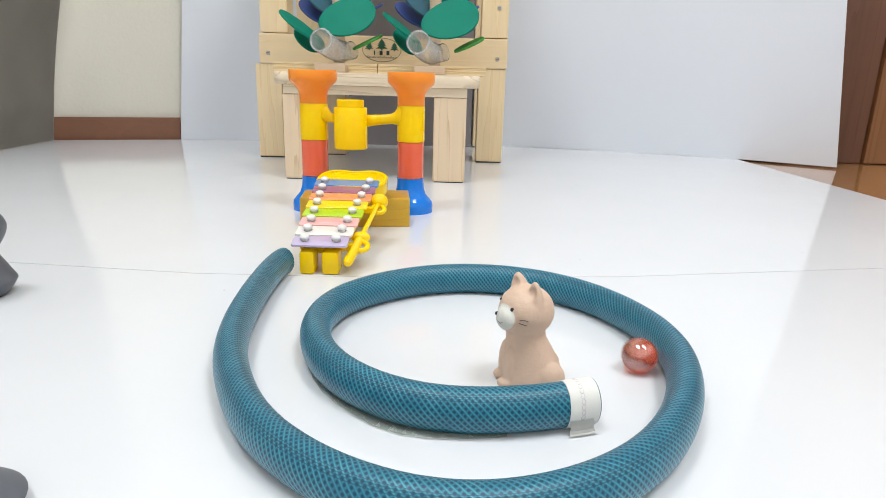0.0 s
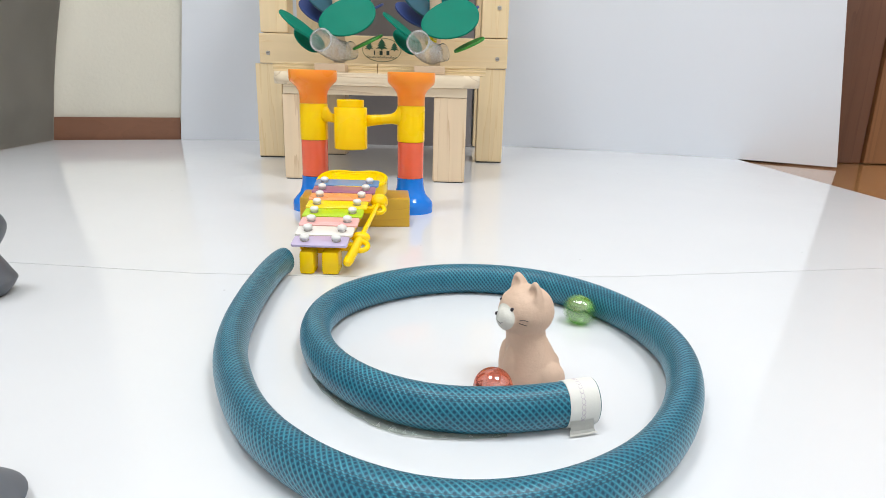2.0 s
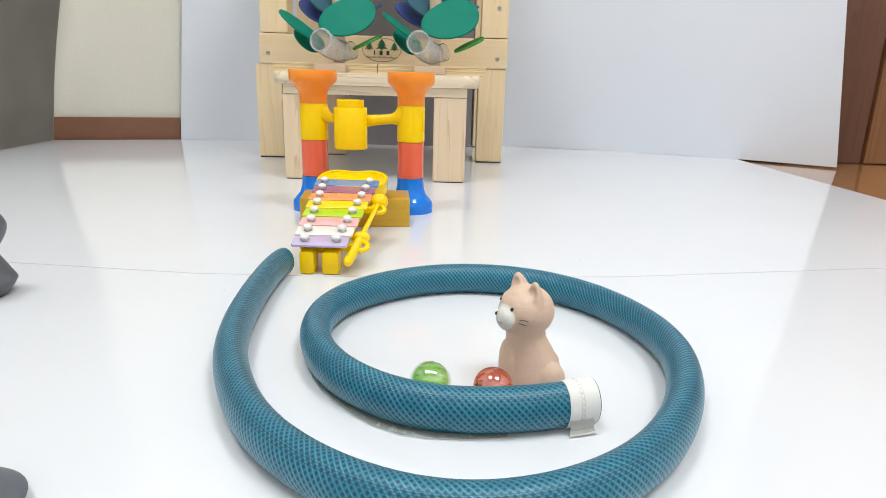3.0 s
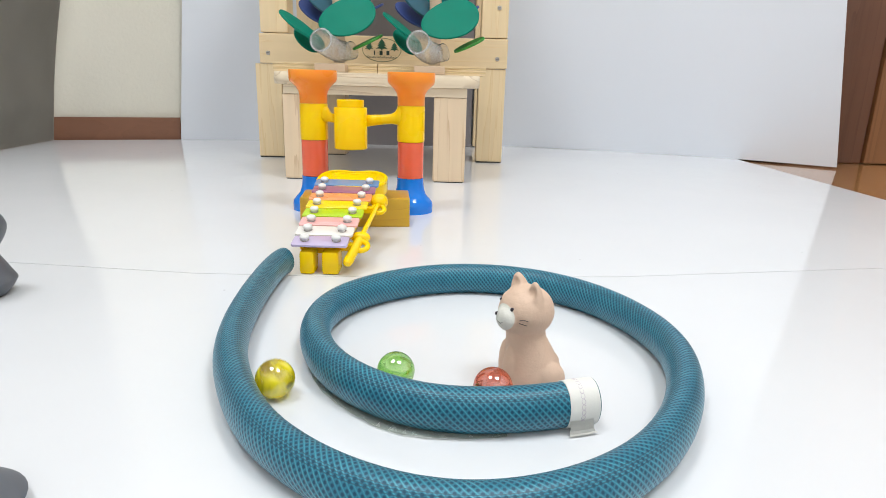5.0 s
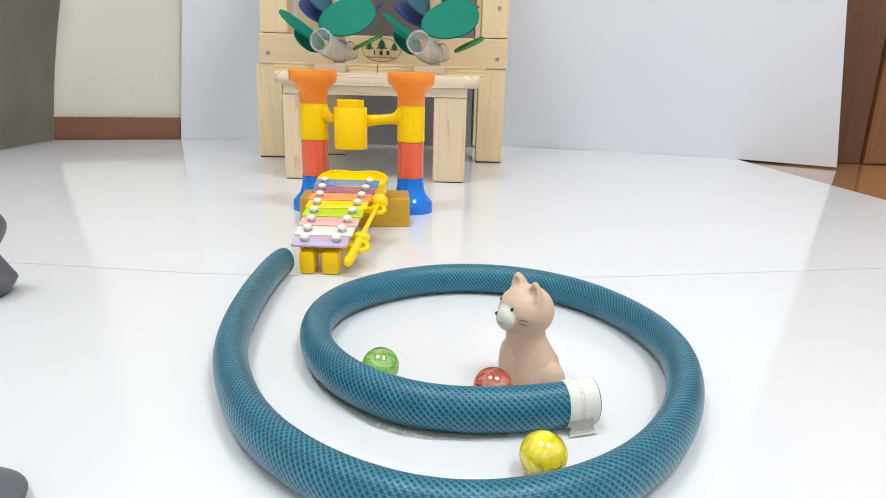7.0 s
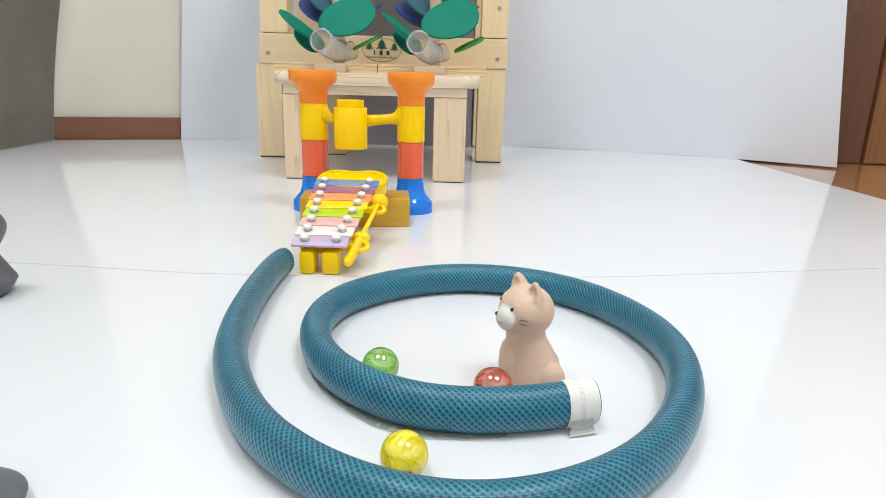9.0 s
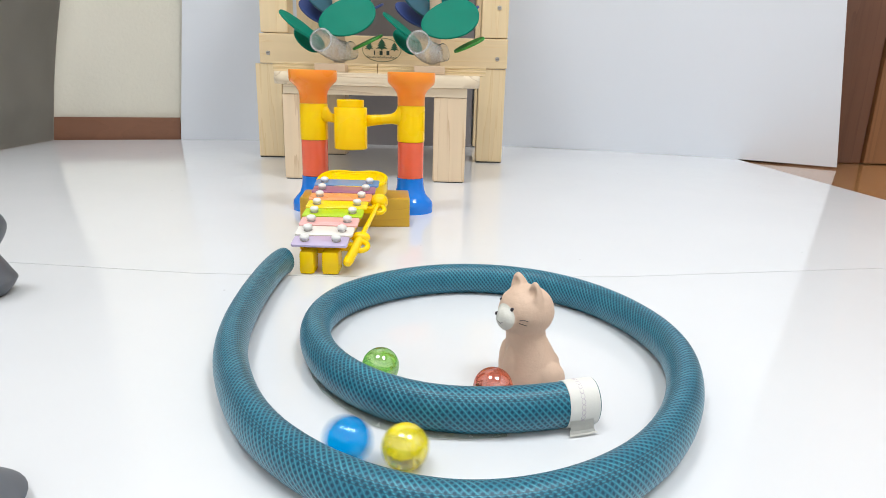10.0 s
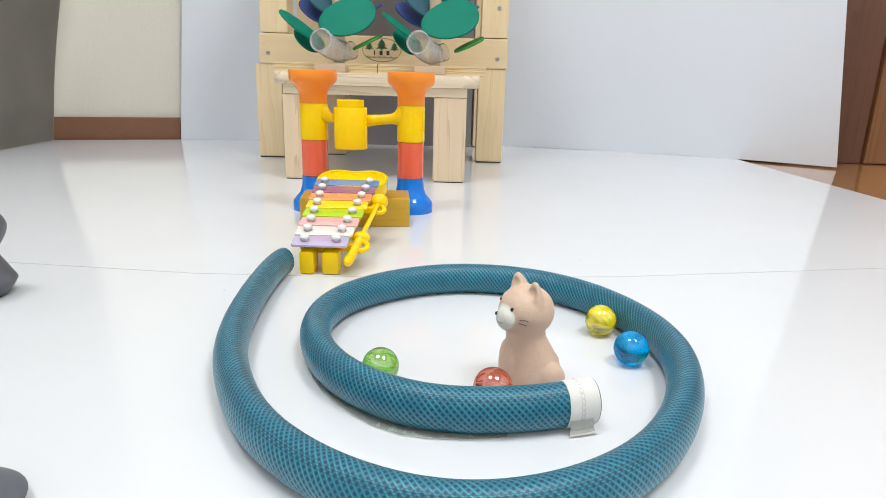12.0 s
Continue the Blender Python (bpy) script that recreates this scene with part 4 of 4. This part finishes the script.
    # hollowed ears, and the uneven skin of hand-moulded clay
    for v in bm.verts:
        for c, up in ears:
            q = v.co - c
            h = q.dot(up)
            w = math.exp(-((q - up * h).length / 0.0018) ** 2 - (h / 0.0025) ** 2)
            v.co -= Vector((-0.72, -0.69, 0.0)) * (0.0022 * w)
        v.co.z += 0.00009 * noise.noise(v.co * 420)
        v.co.x += 0.00010 * noise.noise(v.co * 300 + Vector((5, 0, 0)))
    for f in bm.faces:
        f.smooth = True

    def skin(x, z):
        """The nearest surface point towards the viewer at this x and height."""
        best = min((v.co for v in bm.verts if v.co.y < by + 0.001), key=lambda c: (c.x - x) ** 2 + (c.z - z) ** 2 + 0.00001 * (c.y - by))
        return best.copy()
    marks = [([(-0.0107, 0.0393)], 0.00088), ([(-0.0171, 0.0357)], 0.00085), ([(-0.0151, 0.0408)], 0.00070),
             ([(-0.0074, 0.0353), (-0.0057, 0.0354), (-0.0040, 0.0353)], 0.00019), ([(-0.0076, 0.0338), (-0.0059, 0.0332), (-0.0044, 0.0328)], 0.00019),
             ([(-0.0169, 0.0338), (-0.0164, 0.0331), (-0.0156, 0.0328), (-0.0147, 0.0333)], 0.00015)]
    for pts, r in marks:
        sp = [skin(bx + x, z) for x, z in pts]
        n0 = len(bm.faces)
        if len(sp) == 1:
            ball(sp[0], (r, r * 0.6, r * 1.15), bm, 14, 10)
        else:
            sweep(sp, r, 8, bm)
        bm.faces.ensure_lookup_table()
        for f in bm.faces[n0:]:
            f.material_index = 1
            f.smooth = True
    ob = part("cat_figurine", bm, [cat_clay((bx - 0.0153, by - 0.0092, 0.0352), (0.0060, 0.0085, 0.0062)), M_INK], smooth="all")
    tagged(ob, "small beige clay cat figurine sitting inside the hose spiral", "figurine")


# ------------------------------------------------------------------ bendy tripod at the edge
def build_tripod():
    t = thing("bendy_tripod", (-0.30, 0.26, 0.0), "dark grey rubber tripod with jointed bendy legs", "tripod")
    hub = Vector((-0.34, 0.26, 0.20))
    for foot, knee, tall in ((Vector((-0.2838, 0.3520, 0.0)), Vector((-0.2790, 0.3520, 0.0435)), 1.0), (Vector((-0.1500, 0.1580, 0.0)), Vector((-0.190, 0.170, 0.034)), 0.46), (Vector((-0.46, 0.17, 0.0)), Vector((-0.45, 0.18, 0.045)), 1.0)):
        part("foot", lathe(foot.x, foot.y, [(p.x, p.y * tall) for p in smooth_line([(0.0140, 0.0), (0.0178, 0.0042), (0.0204, 0.0085), (0.0206, 0.0105), (0.0172, 0.0170), (0.0134, 0.0245), (0.0118, 0.0290), (0.0080, 0.0330)], 4)], 36), M_RUBBER, t, smooth="all")
        n = int((hub - knee).length / 0.029)
        for k in range(n + 1):
            c = knee.lerp(hub, k / (n + 0.6))
            bow = Vector((0, 0, 0.02 * math.sin(math.pi * k / (n + 0.6))))
            d = ((hub - knee).normalized() * (k / n) + Vector((0, 0, 1)) * (1 - k / n)).normalized()
            c = c + bow
            line = smooth_line([(-0.0150, 0.0090), (-0.0115, 0.0108), (-0.0045, 0.0146), (0.0010, 0.0154), (0.0060, 0.0134), (0.0100, 0.0104), (0.0135, 0.0080)], 4)
            part("joint", sweep([c + d * p.x for p in line], [p.y for p in line], 28), M_RUBBER, t, smooth="all")
    part("hub", ball(hub, (0.028, 0.028, 0.022)), M_RUBBER, t, smooth="all")


# ------------------------------------------------------------------ marbles
MARBLE_R = 0.0085


def build_marbles():
    made = {}
    for tint, col, streak, amount, lustre, words in (
            ("red", (0.98, 0.52, 0.38), (0.78, 0.22, 0.10), 0.18, 0.20, "glossy red-orange glass marble inside the hose spiral"),
            ("green", (0.82, 0.96, 0.62), (0.34, 0.70, 0.10), 0.25, 0.20, "glossy pale green glass marble inside the hose spiral"),
            ("yellow", (1.0, 0.93, 0.28), (0.96, 0.80, 0.002), 0.95, 0.12, "glossy yellow glass marble with clear swirls"),
            ("blue", (0.01, 0.80, 1.0), (0.0, 0.54, 1.0), 0.35, 0.05, "glossy bright blue glass marble")):
        bm = ball((0, 0, 0), (MARBLE_R,) * 3, None, 64, 40)
        ob = part("marble", bm, marble_glass(tint + "_glass", col, streak, amount, lustre), smooth="all")
        made[tint] = tagged(ob, words, "marble", "marbles")
    return made


build_room()
build_lamps()
build_curtain()
build_frame()
build_stool()
build_trees()
build_run()
build_xylophone()
build_hose()
build_cat()
build_tripod()
MARBLES = build_marbles()


def roll(ob, stops):
    """Keys a marble through (seconds, x, y, z in mm), frame by frame, turning it as it goes."""
    pts = [(t, Vector((x, y, z)) / 1000) for t, x, y, z in stops]
    rows, turn, last = [], Matrix.Rotation(0.0, 4, "X"), None
    for k in range(0, 361):
        t = k / 30
        i = 0
        while i < len(pts) - 2 and pts[i + 1][0] <= t:
            i += 1
        (t1, p1), (t2, p2) = pts[i], pts[i + 1]
        t0, p0 = pts[i - 1] if i else (t1 - 0.1, p1)
        t3, p3 = pts[i + 2] if i + 2 < len(pts) else (t2 + 0.1, p2)
        h = t2 - t1
        v1, v2 = (p2 - p0) / (t2 - t0), (p3 - p1) / (t3 - t1)
        if (p2 - p1).length < 0.0005:
            v1, v2 = Vector(), Vector()
        f = min(1.0, max(0.0, (t - t1) / h))
        p = (2 * f**3 - 3 * f**2 + 1) * p1 + (f**3 - 2 * f**2 + f) * h * v1 + (3 * f**2 - 2 * f**3) * p2 + (f**3 - f**2) * h * v2
        p = clear_of_hose(p)
        if last is not None:
            d = p - last
            flat = Vector((d.x, d.y, 0))
            if flat.length > 1e-6:
                angle = min(flat.length / MARBLE_R, radians(75))
                turn = Matrix.Rotation(angle, 4, Vector((0, 0, 1)).cross(flat).normalized()) @ turn
        last = p
        rows.append((t, Matrix.Translation(p) @ turn))
    walk(ob, rows)


def clear_of_hose(p):
    """Keeps a marble on the board just outside the hose."""
    if p.z > 0.012:
        return p
    near = min(AXIS, key=lambda q: (q - p).length_squared)
    away = Vector((p.x - near.x, p.y - near.y, 0))
    need = MARBLE_R + HOSE_R + 0.0002
    if away.length < need:
        p = p + away.normalized() * (need - away.length)
    return p


def motions():
    roll(MARBLES["red"], [
        (0, 96.7, 272.5, 8.5), (0.1, 93.9, 302.5, 8.5), (0.2, 82.8, 329, 8.5), (0.3, 65.8, 353.2, 8.5), (0.4, 39.5, 364.2, 8.5),
        (0.5, 12.9, 362.1, 8.5), (0.6, -12.4, 351.4, 8.5), (0.7, -33.2, 337.6, 8.5), (0.8, -44.9, 312.8, 8.5), (0.9, -46.9, 288.7, 8.5),
        (1, -37.8, 265.7, 8.5), (1.1, -21.8, 248.5, 8.5), (1.2, -1.7, 238.7, 8.5), (1.3, 19, 236.7, 8.5), (1.4, 23, 236.9, 8.5),
        (12, 23, 236.9, 8.5),
    ])
    roll(MARBLES["green"], [
        (0, -96.6, 628, 100), (0.1, -96.6, 627, 92), (0.2, -96.6, 628, 80), (0.24, -96, 622, 57), (0.3, -86.8, 548, 59), (0.4, -86.2, 521.6, 49.1),
        (0.5, -83.5, 490.1, 43.6), (0.6, -83, 452.6, 37), (0.7, -88.4, 408, 29.2), (0.8, -93.3, 367.1, 8.5), (0.9, -90.7, 306.3, 8.5),
        (1, -80.3, 260.6, 8.5), (1.1, -60.7, 221.6, 8.5), (1.2, -35.9, 195.8, 8.5), (1.3, -5.4, 181.6, 8.5), (1.4, 27.5, 181.7, 8.5),
        (1.5, 57.1, 197.1, 8.5), (1.6, 79.1, 221.3, 8.5), (1.7, 91.4, 247, 8.5), (1.8, 96.3, 277.8, 8.5), (1.9, 92.4, 307.2, 8.5),
        (2, 79.9, 332.5, 8.5), (2.1, 61.5, 355, 8.5), (2.2, 35.2, 359.4, 8.5), (2.3, 10.4, 359.7, 8.5), (2.4, -14, 351.3, 8.5),
        (2.5, -33.2, 335.7, 8.5), (2.6, -45.5, 311.1, 8.5), (2.7, -46.8, 290.2, 8.5), (2.8, -38.2, 267, 8.5), (2.9, -22.7, 250.8, 8.5),
        (3, -3.9, 240.7, 8.5), (3.2, 3.7, 239, 8.5), (4.8, -15.7, 251.2, 8.5), (5, -19.8, 249.8, 8.5), (5.2, -22.4, 249.6, 8.5),
        (5.6, -25.9, 252.9, 8.5), (6, -27.1, 254, 8.5), (12, -27.1, 254, 8.5),
    ])
    roll(MARBLES["yellow"], [
        (0, -30, 960, 330), (1.2, -34, 950, 300), (1.4, -36, 915, 225), (1.5, -40, 905, 205), (1.8, -30, 915, 196), (2.2, -22, 890, 178),
        (2.4, -30, 868, 173), (2.6, -38, 842, 176), (2.7, -38.5, 745, 168), (2.8, -41, 660, 144.5), (2.9, -36.2, 636, 122), (3.1, -37, 636, 108),
        (3.2, -47.5, 638, 104.4), (3.4, -80, 629, 101), (3.5, -96.6, 628, 98), (3.7, -96.6, 627, 88), (3.8, -96.6, 628, 80), (3.84, -96, 622, 57), (3.9, -86.8, 548, 59),
        (4, -86.2, 521.6, 49.1), (4.1, -83.5, 490.1, 43.6), (4.2, -83, 452.6, 37), (4.3, -87, 412, 29.2), (4.4, -90, 385, 8.5), (4.5, -91, 350, 8.5),
        (4.6, -88.5, 316, 8.5), (4.7, -84.5, 290, 8.5), (4.8, -79.5, 269.7, 8.5), (4.9, -74.6, 253.6, 8.5), (5, -71.2, 239.1, 8.5),
        (5.1, -65, 229.1, 8.5), (5.2, -58.6, 218.9, 8.5), (5.3, -52.4, 212.1, 8.5), (5.4, -46.3, 204.8, 8.5), (5.6, -32.2, 193.8, 8.5),
        (5.8, -17.8, 185.8, 8.5), (6, -3.8, 181, 8.5), (6.2, 9.4, 180.3, 8.5), (6.4, 19.4, 180.7, 8.5), (6.6, 27.1, 181.7, 8.5),
        (6.8, 33.9, 184.7, 8.5), (7, 37.3, 188.2, 8.5), (7.2, 33.9, 190.9, 8.5), (8.8, -10.9, 185.4, 8.5), (9, -11.7, 186.1, 8.5),
        (9.2, -10.7, 188.9, 8.5), (9.4, -10, 191.8, 8.5), (9.6, -11.3, 192.5, 8.5), (9.8, -12.1, 191.7, 8.5), (10, -11.7, 191, 8.5),
        (10.1, 7.5, 187.6, 8.5), (10.2, 26.4, 187.1, 8.5), (10.3, 43.9, 188.5, 8.5), (10.4, 54.1, 195.5, 8.5), (10.5, 64.1, 202.8, 8.5),
        (10.6, 71.8, 211.3, 8.5), (10.7, 78, 218.6, 8.5), (10.8, 83.7, 228.1, 8.5), (10.9, 88, 237.3, 8.5), (11, 91.8, 246, 8.5),
        (11.1, 94.1, 255.1, 8.5), (11.2, 96.6, 264.9, 8.5), (11.3, 97.7, 273.9, 8.5), (11.4, 97.4, 280.6, 8.5), (11.5, 97.1, 287.7, 8.5),
        (11.6, 95.7, 293.4, 8.5), (11.7, 94.3, 299.4, 8.5), (11.8, 92.7, 307.2, 8.5), (11.9, 90.7, 312, 8.5), (12, 88.7, 317, 8.5),
    ])
    roll(MARBLES["blue"], [
        (0, -165, 960, 330), (6.3, -165, 950, 320), (6.6, -178, 915, 232), (6.7, -183, 905, 203.6), (7, -172, 915, 194), (7.4, -150, 890, 178),
        (7.6, -156, 868, 173), (7.8, -163, 842, 176), (7.9, -152, 745, 168), (8, -140, 660, 144.5), (8.1, -135.3, 636, 122), (8.3, -134, 636, 108),
        (8.5, -121, 631, 104), (8.7, -96.6, 628, 100), (8.9, -96.6, 627, 91), (9, -96.6, 628, 80), (9.04, -96, 622, 57), (9.1, -87.9, 545, 54.5), (9.2, -86, 511.6, 47.4),
        (9.3, -84.7, 478.6, 41.6), (9.4, -84, 437.2, 34.3), (9.5, -93, 405, 14.1), (9.6, -95.4, 340.9, 8.5), (9.7, -89.2, 291.9, 8.5),
        (9.8, -76.6, 251.2, 8.5), (9.9, -58.4, 218, 8.5), (10, -32.7, 194.5, 8.5), (10.1, -14.7, 187.3, 8.5), (10.2, 2.2, 182.6, 8.5),
        (10.3, 17.8, 182, 8.5), (10.4, 33, 184, 8.5), (10.5, 46.6, 189.4, 8.5), (10.6, 56.9, 196.3, 8.5), (10.7, 65, 202.9, 8.5),
        (10.8, 71.8, 209.6, 8.5), (10.9, 77.7, 217.7, 8.5), (11, 82.4, 225.2, 8.5), (11.1, 86.1, 231.2, 8.5), (11.2, 89.1, 237.3, 8.5),
        (11.3, 91.2, 242.7, 8.5), (11.4, 92.8, 249.3, 8.5), (11.5, 93.6, 255.1, 8.5), (11.6, 95.3, 262.3, 8.5), (11.7, 96.1, 268.6, 8.5),
        (11.8, 95.4, 273.8, 8.5), (11.9, 95.4, 277.8, 8.5), (12, 95, 280.5, 8.5),
    ])


motions()
